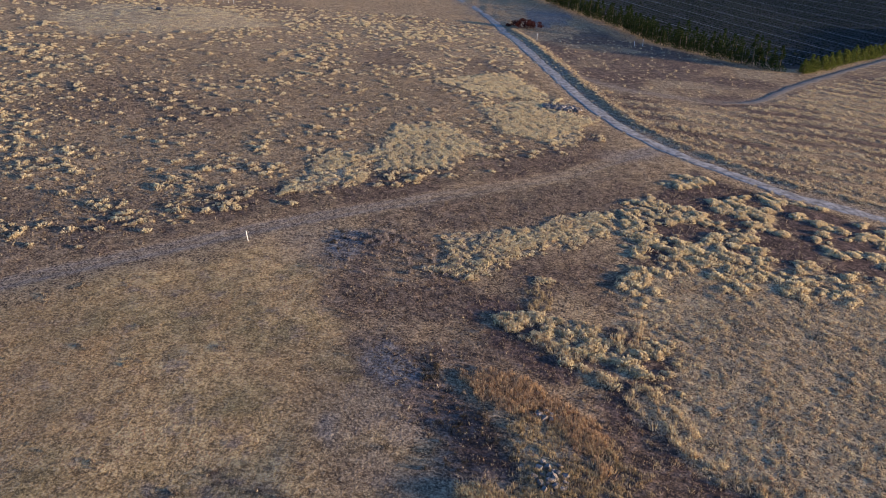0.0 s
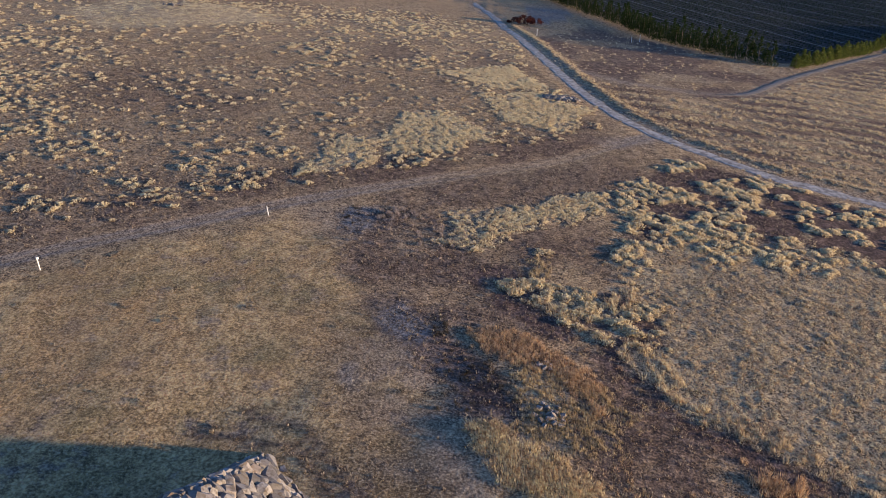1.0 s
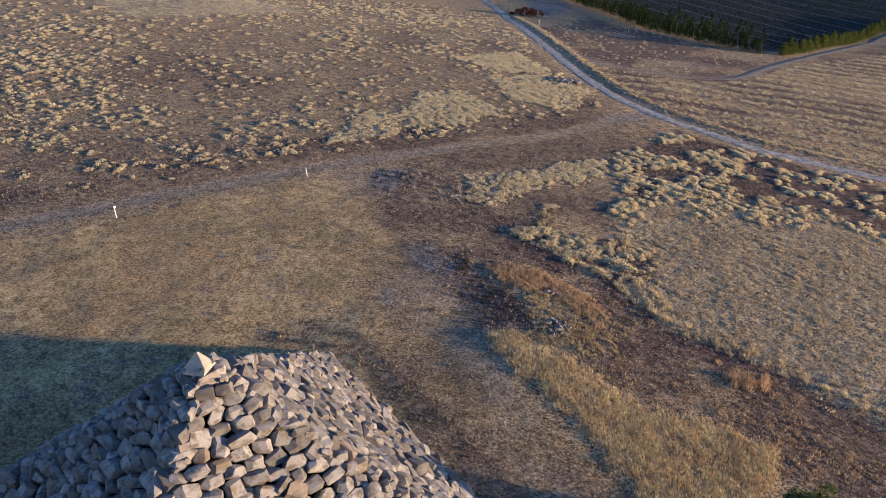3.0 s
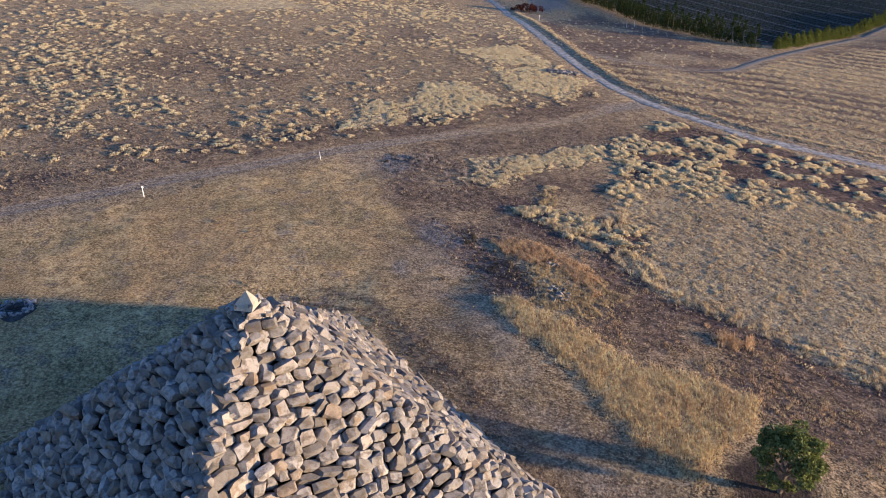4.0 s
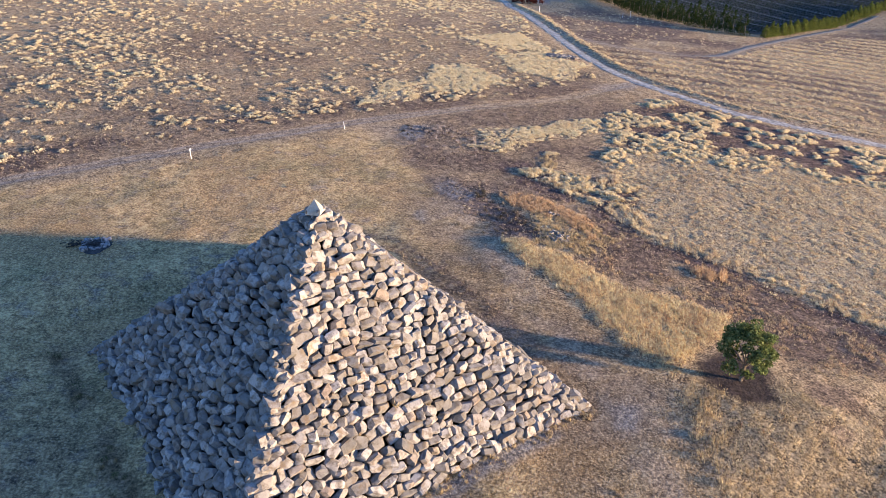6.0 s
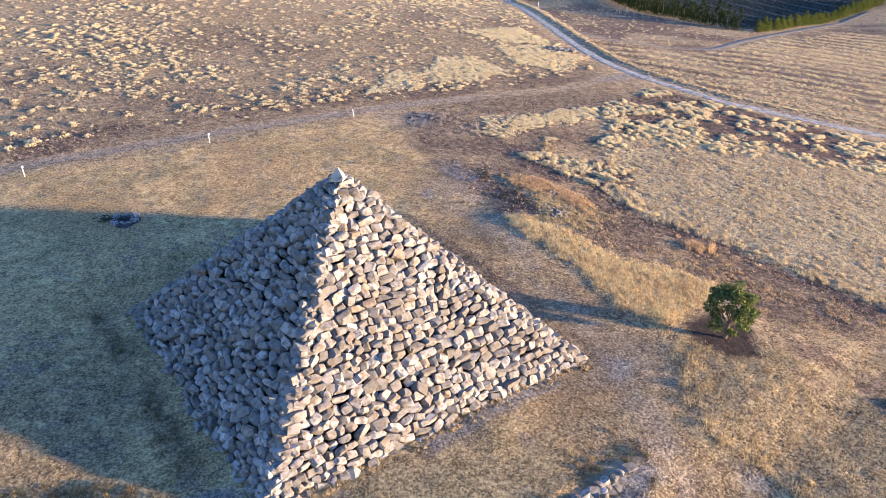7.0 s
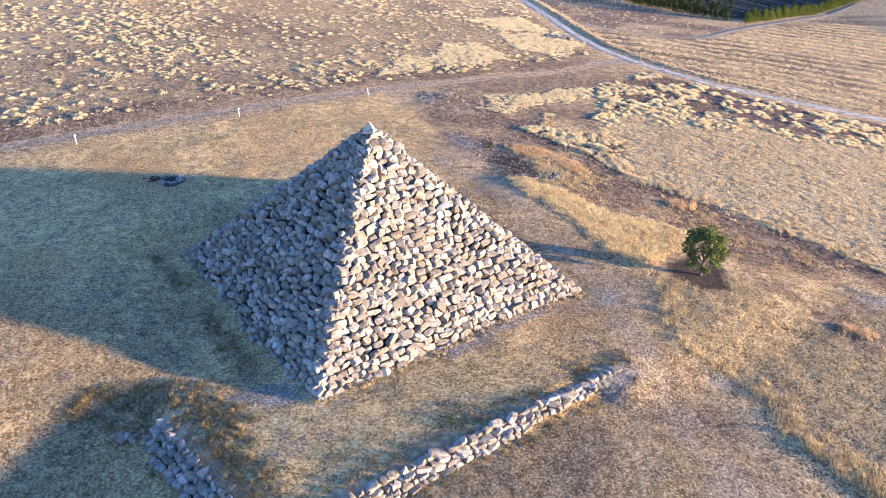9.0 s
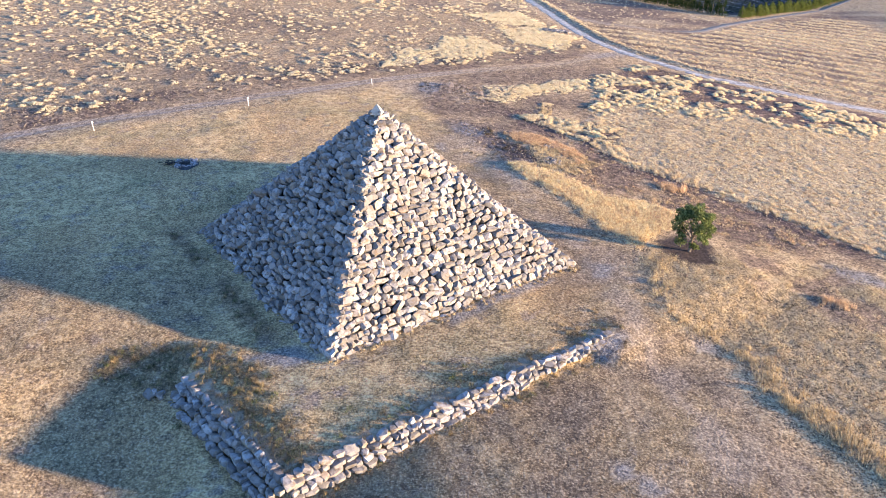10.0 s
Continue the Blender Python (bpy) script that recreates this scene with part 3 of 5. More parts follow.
    z["straw"] = np.maximum(z["straw"], beyond * south * 0.8 * smooth(0.0, 0.8, np.sin(across * 0.95)) * smooth(0.3, 0.55, fbm(x, y, 10, 114)))
    out = (x - WALL_K[0]) * 0.6 - (y - WALL_K[1]) * 0.8
    # worn grass; southwest part darkened in colour against low sun on the slope
    z["sere_dim"] = lawn * np.maximum(np.maximum(smooth(-1, 3, out + wob) * smooth(-20, -6, x), 0.55 * smooth(-12, -20, x + wob) * smooth(2, -8, y)), 0.85 * smooth(10, 5, foot + wob * 2) * smooth(52, 36, y)) * (0.6 + 0.4 * smooth(0.35, 0.6, fbm(x, y, 6, 161)))
    return z


DITCH = [(-24.6, 5.6), (-19.0, -1.6), (-15.6, -6.2), (-12.2, -11.2), (-9.2, -15.3)]
WHEEL_RUTS = [[(-4.0, 27.6), (3.9, 26.2), (11.5, 15.5), (19.1, 4.9)], [(-1.0, 30.2), (4.1, 28.4), (12.7, 16.4), (21.2, 4.4)]]
NEAR_CLUMPS = [(18, 56), (32.5, 55), (36, 50), (34, 44), (29, 42), (24, 45), (19, 51)]
UPPER = [(-160, 0), (-80, 20), (-46, 42), (-26, 57), (-7, 71), (15, 86), (42, 110), (36, 140), (30, 200), (25, 260), (-60, 330), (-200, 300)]
LAWN = [(-140, -14), (-80, 10), (-46, 34), (-26, 48.5), (-8, 62.5), (-1.6, 64.1), (5.1, 51.2), (10.7, 41.0), (14.5, 33.0), (17.4, 27.0), (22.0, 17),
        (26.7, 9.9), (30.2, 4), (30.4, -4), (32.5, -13), (34.6, -20.7), (38.6, -30.7), (48, -60), (20, -130), (-100, -130)]
SWATHS = [(36, 150), (45, 146), (55, 141), (66, 140.5), (79, 145), (99, 171), (140, 205), (220, 200), (200, 60), (60, 90)]
HOLLOW = [(38, 5), (44, 9), (56, 6), (66, -2), (60, -12), (52, -9), (46, -6), (41, -2)]
JUNCTION = [(37, 102.5), (44.5, 108.5), (47.5, 111), (50.5, 106.5), (46, 103), (41, 101)]
BEYOND = [(33, 200), (34, 172), (40, 134), (52, 110), (66, 96), (120, 80), (200, 70), (220, 190), (160, 235), (110, 190), (92, 186), (60, 255)]
build_ground()


def ribbon(name, line, wide, mat, lift, label, seed):
    """A way laid on the ground with ragged edges that run out into it."""
    pts, step = [], 1.5
    ctrl = [Vector((*p, 0)) for p in line]
    for k in range(len(ctrl) - 1):
        p0, p1, p2, p3 = ctrl[max(k - 1, 0)], ctrl[k], ctrl[k + 1], ctrl[min(k + 2, len(ctrl) - 1)]
        n = max(2, int((p2 - p1).length / step))
        for j in range(n):
            t = j / n
            pts.append(0.5 * (2 * p1 + (p2 - p0) * t + (2 * p0 - 5 * p1 + 4 * p2 - p3) * t * t + (3 * p1 - p0 - 3 * p2 + p3) * t ** 3))
    verts, faces, cols = [], [], 9
    for k, p in enumerate(pts):
        d = (pts[min(k + 1, len(pts) - 1)] - pts[max(k - 1, 0)]).normalized()
        side = Vector((d.y, -d.x, 0))
        for j in range(cols):
            s = (j / (cols - 1) - 0.5) * 2
            w = wide / 2 * (1 + 0.55 * noise.noise(Vector((k * 0.3, j // 5 * 9.0, seed))) + 0.3 * noise.noise(Vector((k * 0.9, j // 5 * 7.0, seed))))
            q = p + side * s * w * min(1.0, 0.25 + k / 10)
            edge = abs(s)
            verts.append((q.x, q.y, gz(q.x, q.y) + (lift - 0.03 * math.cos(abs(abs(s) - 0.5) * 6) if edge < 0.95 else -0.12)))
    for k in range(len(pts) - 1):
        for j in range(cols - 1):
            a = k * cols + j
            faces.append((a, a + 1, a + cols + 1, a + cols))
    tagged(new(name, mesh_from(name, verts, faces, mat, True)), label, "road", kind="structure")


ribbon("road", ROAD, 3.0, M_GRAVEL, 0.10, "pale grey gravel farm road through dry grass", 3)
ribbon("road_side", SIDE_ROAD[5:], 2.1, M_CLAY, 0.10, "narrow pale dirt road beside the orchard hedge", 4)


# ---- stones ----
def quarried(seed, blunt):
    """A broken block about one metre each way: a box with leaning sides, its edges and corners struck off in flat chips."""
    rng = random.Random(seed)
    planes = []
    for axis in range(3):
        for sign in (-1, 1):
            n = Vector((rng.gauss(0, 0.11), rng.gauss(0, 0.11), rng.gauss(0, 0.11)))
            n[axis] = sign
            planes.append((n.normalized(), rng.uniform(0.44, 0.52)))
    for signs in itertools.product((-1, 0, 1), repeat=3):
        kind = sum(abs(k) for k in signs)
        if kind < 2 or rng.random() > (0.85 if kind == 2 else 0.45):
            continue
        n = Vector([k * rng.uniform(0.6, 1.0) + rng.gauss(0, 0.08) for k in signs]).normalized()
        reach = (abs(n.x) + abs(n.y) + abs(n.z)) * 0.48
        planes.append((n, max(0.42, reach * (1 - blunt * rng.uniform(0.10, 0.30)))))
    normals = np.array([tuple(p[0]) for p in planes])
    limits = np.array([p[1] for p in planes])
    corners = []
    for tri in itertools.combinations(range(len(planes)), 3):
        m = normals[list(tri)]
        if abs(np.linalg.det(m)) < 0.05:
            continue
        p = np.linalg.solve(m, limits[list(tri)])
        if np.all(normals @ p <= limits + 1e-6):
            corners.append(p)
    taper, shear = rng.uniform(-0.3, 0.3), rng.uniform(-0.18, 0.18)
    bm = bmesh.new()
    for x, y, z in corners:
        bm.verts.new((x, (y + shear * x) * (1 + taper * x), z))
    bmesh.ops.remove_doubles(bm, verts=bm.verts, dist=0.07)
    bmesh.ops.convex_hull(bm, input=bm.verts)
    loose = [v for v in bm.verts if not v.link_faces]
    bmesh.ops.delete(bm, geom=loose, context="VERTS")
    bmesh.ops.recalc_face_normals(bm, faces=bm.faces)
    return bm


def stone_set(count, blunt, seed, mat):
    out = []
    for i in range(count):
        bm = quarried(seed + i, blunt)
        me = bpy.data.meshes.new("stone")
        bm.to_mesh(me)
        bm.free()
        me.materials.append(mat)
        me.polygons.foreach_set("use_smooth", [True] * len(me.polygons))
        me.set_sharp_from_angle(angle=radians(36))
        out.append(me)
    return out


BLOCKS, ROUNDS = stone_set(44, 0.95, 100, M_STONE), stone_set(40, 1.3, 300, M_STONE)
SOOTY = stone_set(6, 0.9, 500, plain("sooty_stone", (0.05, 0.047, 0.048), (0.34, 0.315, 0.315), 3.0, 0.9, 0.5, 0.03))


def clipped(poly, nx, ny, limit):
    """The part of a polygon with nx * x + ny * y <= limit."""
    out = []
    for k in range(len(poly)):
        a, b = poly[k - 1], poly[k]
        da, db = a[0] * nx + a[1] * ny - limit, b[0] * nx + b[1] * ny - limit
        if (da <= 0) != (db <= 0):
            t = da / (da - db)
            out.append((a[0] + (b[0] - a[0]) * t, a[1] + (b[1] - a[1]) * t))
        if db <= 0:
            out.append(b)
    return out


def face_stones(p, q, rows_h, widths, jumble, rng, relief, rounded):
    """Stones packed up one face, from base corner p to base corner q as seen from outside."""
    p, q = Vector((*p, 0)), Vector((*q, 0))
    u = (q - p).normalized()
    mid = (p + q) / 2
    up = (APEX - mid) - u * (APEX - mid).dot(u)
    slant = up.length
    up.normalize()
    n = u.cross(up)
    width, peak = (q - p).length, (APEX - p).dot(u)
    seeds, s = [], -2.6
    while s < slant - 0.3:
        h = rng.uniform(*rows_h)
        lo, hi = peak * s / slant, width - (width - peak) * s / slant
        x = lo - rng.uniform(0, 0.6)
        long_course = rng.random() < 0.25
        while x < hi + 0.4:
            r = rng.random()
            w = rng.uniform(*widths) * (1.75 if r < 0.07 or (long_course and r < 0.2) else 0.62 if r > 0.8 else 1)
            if rng.random() > 0.04:
                seeds.append((x + w / 2, s + h / 2 + rng.gauss(0, jumble) * h))
            x += w
        s += h
    grid = collections.defaultdict(list)
    for k, c in enumerate(seeds):
        grid[int(c[0] // 2), int(c[1] // 2)].append(k)
    items = []
    left, right = (slant, -peak), (slant, width - peak)
    for k, (cx, cy) in enumerate(seeds):
        cell = [(cx - 1.3, cy - 0.85), (cx + 1.3, cy - 0.85), (cx + 1.3, cy + 0.85), (cx - 1.3, cy + 0.85)]
        for gx in range(int(cx // 2) - 1, int(cx // 2) + 2):
            for gy in range(int(cy // 2) - 1, int(cy // 2) + 2):
                for o in grid[gx, gy]:
                    if o == k:
                        continue
                    dx, dy = seeds[o][0] - cx, (seeds[o][1] - cy) * 1.5
                    lim = (seeds[o][0] ** 2 - cx ** 2 + (seeds[o][1] * 1.5) ** 2 - (cy * 1.5) ** 2) / 2
                    cell = clipped(cell, dx, dy * 1.5, lim)
                    if len(cell) < 3:
                        break
                if len(cell) < 3:
                    break
            if len(cell) < 3:
                break
        if len(cell) < 3:
            continue
        cell = clipped(cell, -slant, peak, -0.25 * slant)
        if len(cell) > 2:
            cell = clipped(cell, slant, width - peak, (width - 0.25) * slant)
        if len(cell) < 3:
            continue
        mx, my = sum(v[0] for v in cell) / len(cell), sum(v[1] for v in cell) / len(cell)
        xx, yy = [v[0] - mx for v in cell], [v[1] - my for v in cell]
        spin = 0.5 * math.atan2(2 * sum(a * b for a, b in zip(xx, yy)), sum(a * a for a in xx) - sum(b * b for b in yy))
        spin = spin if abs(spin) < 0.6 else rng.gauss(0, 0.12)
        ca, sa = math.cos(spin), math.sin(spin)
        along, across = [a * ca + b * sa for a, b in zip(xx, yy)], [b * ca - a * sa for a, b in zip(xx, yy)]
        w, h = max(along) - min(along), max(across) - min(across)
        if w < 0.25 or h < 0.2:
            continue
        w, h = min(w, 2.0) * rng.uniform(0.98 - relief, 1.0), min(h, 1.2) * rng.uniform(0.94 - relief, 0.96)
        deep = rng.uniform(0.8, 1.15)
        place = p + u * mx + up * my + n * (0.3 + rng.gauss(0, 0.65 * relief) - deep * 0.5)
        rot = Matrix((u, up, n)).transposed().to_4x4()
        turn = Euler((rng.gauss(-0.08, relief), rng.gauss(0, relief), spin + rng.gauss(0, relief * 0.6))).to_matrix().to_4x4()
        me = rng.choice(ROUNDS if rng.random() < rounded else BLOCKS)
        items.append((me, Matrix.Translation(place) @ rot @ turn @ Matrix.Diagonal((w, h, deep, 1))))
    return items


def build_pyramid():
    top = tagged(new("stone_pyramid"), "large pyramid of stacked granite boulders, pale capstone on top", "pyramid")
    rng = random.Random(11)
    faces = (
        (BASE_N, BASE_R, (0.5, 0.85), (0.6, 1.45), 0.13, 0.17, 0.45),
        (BASE_L, BASE_N, (0.55, 0.95), (0.6, 1.25), 0.3, 0.26, 0.85),
        (BASE_R, BASE_F, (0.65, 1.0), (0.75, 1.4), 0.15, 0.15, 0.4),
        (BASE_F, BASE_L, (0.7, 1.0), (0.8, 1.5), 0.2, 0.15, 0.5),
    )
    for p, q, rows_h, widths, jumble, relief, rounded in faces:
        # rubble slab behind the blocks, near-black so its colour puts shade into the gaps
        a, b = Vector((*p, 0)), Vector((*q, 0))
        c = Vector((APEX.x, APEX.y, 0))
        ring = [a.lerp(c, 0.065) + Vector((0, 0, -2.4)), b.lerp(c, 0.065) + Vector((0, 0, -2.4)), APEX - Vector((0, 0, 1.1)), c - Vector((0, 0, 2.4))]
        me = mesh_from("face", ring, [(0, 1, 2), (1, 3, 2), (3, 0, 2), (1, 0, 3)], M_CORE_SHADE)
        face = part_mesh("face", me, top, "sloping face of boulder courses over rubble darkened as gap shade")
        for me, m in face_stones(p, q, rows_h, widths, jumble, rng, relief, rounded):
            part_mesh("stone", me, face, "", m)
    # corner stones up the edges, laid alternately along the one face and the other
    for base, one, other, n, big in ((BASE_N, BASE_R, BASE_L, 23, 1.42), (BASE_R, BASE_F, BASE_N, 25, 1.2), (BASE_L, BASE_N, BASE_F, 25, 1.2)):
        b = Vector((*base, 0))
        ways = [(Vector((*q, 0)) - b).normalized() for q in (one, other)]
        for i in range(n):
            k = (i - 0.6) / n
            p = b.lerp(APEX, k)
            size = big * rng.uniform(0.8, 1.1) * (1 - 0.35 * max(k, 0))
            long, short = (0.72, 0.46) if i % 2 else (0.5, 0.62)
            yaw = math.atan2(ways[0].y, ways[0].x) + rng.gauss(0, 0.07)
            at = p + ways[0] * size * (long - 0.16) + ways[1] * size * (short - 0.16) + Vector((0, 0, -0.05))
            m = Matrix.Translation(at) @ Euler((rng.gauss(0, 0.07), rng.gauss(0, 0.07), yaw)).to_matrix().to_4x4()
            part_mesh("corner_stone", rng.choice(BLOCKS), top, "", m @ Matrix.Diagonal((size * long * 2, size * short * 2, size * 0.72, 1)))
    bm = bmesh.new()
    r = 0.8
    base = [bm.verts.new((r * math.cos(a + 0.65) * f, r * math.sin(a + 0.65) * f, -0.55)) for a, f in ((0, 1.1), (1.5, 0.95), (3.1, 1.1), (4.7, 1.0))]
    shoulder = [bm.verts.new((v.co.x * 0.92, v.co.y * 0.92, -0.25)) for v in base]
    tip = [bm.verts.new((0.08 * math.cos(a), 0.08 * math.sin(a), 0.42)) for a in (0.6, 2.2, 3.8, 5.3)]
    bm.faces.new(base[::-1])
    bm.faces.new(tip)
    for i in range(4):
        j = (i + 1) % 4
        bm.faces.new((base[i], base[j], shoulder[j], shoulder[i]))
        bm.faces.new((shoulder[i], shoulder[j], tip[j], tip[i]))
    for v in bm.verts:
        v.co += Vector((noise.noise(v.co * 2.0), noise.noise(v.co * 2.0 + Vector((7, 0, 0))), noise.noise(v.co * 2.0 + Vector((0, 7, 0))))) * 0.16
    bmesh.ops.translate(bm, verts=bm.verts, vec=APEX + Vector((0, 0, 0.0)))
    part("capstone", bm, plain("pale_granite", (0.36, 0.33, 0.28), (0.27, 0.245, 0.205), 2.0, 0.85, 0.4, 0.03), top, "pale pointed capstone")


def build_wall():
    top = tagged(new("retaining_wall"), "low dry-stone retaining wall round the terrace, weeds at its foot", "wall")
    rng = random.Random(23)

    def crest(k, z_a, z_b):
        """Height of the wall's top along it: level, then falling to its far end."""
        return z_a + (z_b - z_a) * max(0.0, (k - 0.62) / 0.38)

    def arm(a, b, z_a, z_b, drop_a, drop_b, courses, batter):
        a, b = Vector((*a, 0)), Vector((*b, 0))
        d = (b - a).normalized()
        out = Vector((d.y, -d.x, 0))
        if out.dot(-(a + b) / 2 * -1) < 0:
            out = -out
        length = (b - a).length
        for r in range(courses):
            x = 0.0
            while x < length:
                k = min(x / length, 1)
                deep = drop_a * (1 - k) + drop_b * k
                w = rng.choice((rng.uniform(0.4, 0.7), rng.uniform(0.6, 1.0), rng.uniform(0.9, 1.5)))
                h = deep / courses * rng.uniform(0.95, 1.25)
                z = crest(k, z_a, z_b) - deep * (r + 0.5) / courses + rng.uniform(-0.08, 0.08)
                if courses * 0.62 > r or deep > 1.1:
                    p = a + d * (x + w / 2) + out * (r * batter + rng.uniform(-0.12, 0.12))
                    m = Matrix.Translation((p.x, p.y, z)) @ Euler((rng.gauss(0, 0.2), rng.gauss(0, 0.18), math.atan2(d.y, d.x) + rng.gauss(0, 0.25))).to_matrix().to_4x4()
                    part_mesh("stone", rng.choice(BLOCKS + ROUNDS), top, "", m @ Matrix.Diagonal((w * 0.98, rng.uniform(0.6, 0.9), max(h, 0.4), 1)))
                x += w * 0.98
    def backfill(a, b, z_a, z_b):
        """Earth packed behind the top course, level with the terrace."""
        a, b = Vector((*a, 0)), Vector((*b, 0))
        d = (b - a).normalized()
        inward = Vector((-d.y, d.x, 0))
        if not inside(*(np.array([v]) for v in ((a + b) / 2 + inward)[:2]), TERRACE)[0]:
            inward = -inward
        verts, faces, n = [], [], int((b - a).length / 0.6)
        for i in range(n + 1):
            p = a.lerp(b, i / n)
            q = p + inward * 2.0
            z = min(gz(q.x, q.y), crest(i / n, z_a, z_b) + 0.03)
            for k, (off, drop) in enumerate(((2.4, -0.3), (1.7, -0.02), (0.8, 0.02), (0.1, -0.02), (-0.15, -0.25), (-0.2, -1.2))):
                e = p + inward * off
                verts.append((e.x, e.y, z + drop + 0.07 * noise.noise(Vector((i * 0.7, k * 3.1, 5)))))
        for i in range(n):
            for k in range(5):
                v = i * 6 + k
                faces.append((v, v + 1, v + 7, v + 6))
        part_mesh("backfill", mesh_from("backfill", verts, faces, M_SOIL, True), top, "packed brown earth behind the stones")
    backfill(WALL_K, WALL_E, -0.58, -1.1)
    backfill(WALL_W, WALL_K, -0.62, -0.52)
    arm(WALL_K, WALL_E, -0.55, -1.05, 1.9, 0.7, 4, 0.3)
    arm(WALL_W, WALL_K, -0.6, -0.5, 1.9, 2.3, 4, 0.55)


build_pyramid()
build_wall()


# ---- grass ----
def blades(name, xy, h, r, count, width, mat, rng, label, category, lean=(0, 0), z=None, kind="stuff", spread=0.45):
    """Tufts of dry blades fanned out from each foot."""
    n = len(xy)
    if n == 0:
        return None
    zz = ground_z(xy[:, 0], xy[:, 1]) if z is None else z
    hh = rng.uniform(h[0], h[1], n)
    rr = rng.uniform(r[0], r[1], n)
    az = rng.uniform(0, 2 * np.pi, (n, count))
    out = np.sqrt(rng.uniform(0.02, 1, (n, count)))
    tall = hh[:, None] * (1.05 - 0.55 * out ** 2) * rng.uniform(0.7, 1.1, (n, count))
    foot = spread * out * rr[:, None]
    ca, sa = np.cos(az), np.sin(az)
    bx, by = xy[:, :1] + ca * foot, xy[:, 1:] + sa * foot
    reach = np.maximum(1.0, spread + 0.3)
    tx, ty = xy[:, :1] + ca * rr[:, None] * out * reach + lean[0] * tall, xy[:, 1:] + sa * rr[:, None] * out * reach + lean[1] * tall
    face = rng.uniform(0, np.pi, (n, count))
    wx, wy = np.cos(face) * width / 2, np.sin(face) * width / 2
    base = np.broadcast_to(zz[:, None], (n, count)) - 0.05
    v = np.stack([np.stack([bx - wx, by - wy, base], -1), np.stack([bx + wx, by + wy, base], -1), np.stack([tx, ty, base + tall], -1)], -2)
    ob = new(name, tri_mesh(name, v.reshape(-1, 3, 3), mat))
    return tagged(ob, label, category, kind=kind)


def puffs(name, xy, r, squash, count, width, mat, rng, label, category="grass"):
    """Round soft tussocks: short fronds, broad at the tip, that stand in a disc and crown up to a dome."""
    n = len(xy)
    zz = ground_z(xy[:, 0], xy[:, 1])
    rr = r[0] + (r[1] - r[0]) * rng.uniform(0, 1, n) ** 2.0
    az, out = rng.uniform(0, 2 * np.pi, (n, count)), np.sqrt(rng.uniform(0, 1, (n, count)))
    lobes = 1 + 0.25 * np.sin(az * 2 + rng.uniform(0, 6.28, (n, 1))) + 0.14 * np.sin(az * 5 + rng.uniform(0, 6.28, (n, 1)))
    reach = rr[:, None] * out * lobes
    tall = rr[:, None] * squash * np.sqrt(np.clip(1.05 - out ** 2, 0.05, 1)) * rng.uniform(0.7, 1.15, (n, count))
    ca, sa = np.cos(az), np.sin(az)
    tx, ty = xy[:, :1] + ca * reach, xy[:, 1:] + sa * reach
    bx, by = xy[:, :1] + ca * reach * 0.8, xy[:, 1:] + sa * reach * 0.8
    face = rng.uniform(0, np.pi, (n, count))
    ww = width * (0.5 + rr[:, None]) * rng.uniform(0.6, 1.3, (n, count))
    wx, wy, tip = np.cos(face) * ww, np.sin(face) * ww, rng.uniform(-0.3, 0.3, (n, count)) * ww
    base = zz[:, None] - 0.03
    v = np.stack([np.stack([bx, by, np.broadcast_to(base, bx.shape)], -1), np.stack([tx + wx, ty + wy, base + tall + tip], -1), np.stack([tx - wx, ty - wy, base + tall - tip], -1)], -2)
    return tagged(new(name, tri_mesh(name, v.reshape(-1, 3, 3), mat)), label, category, kind="stuff")


def scatter(rng, box, per_m2, keep, cluster=0.0):
    """Random places in a box, kept with the chance that keep(x, y) gives."""
    x0, y0, x1, y1 = box
    n = int((x1 - x0) * (y1 - y0) * per_m2)
    x, y = rng.uniform(x0, x1, n), rng.uniform(y0, y1, n)
    k = rng.uniform(0, 1, n) < keep(x, y)
    return np.stack([x[k], y[k]], 1)


def off_ways(x, y):
    d1, _ = seg_dist(x, y, ROAD)
    d2, _ = seg_dist(x, y, SIDE_ROAD)
    d3, _ = seg_dist(x, y, TRACK)
    pyr = [BASE_N, BASE_R, BASE_F, BASE_L]
    return smooth(1.9, 2.6, d1) * smooth(1.4, 2.0, d2) * smooth(0.8, 1.7, d3) * ~inside(x, y, pyr)


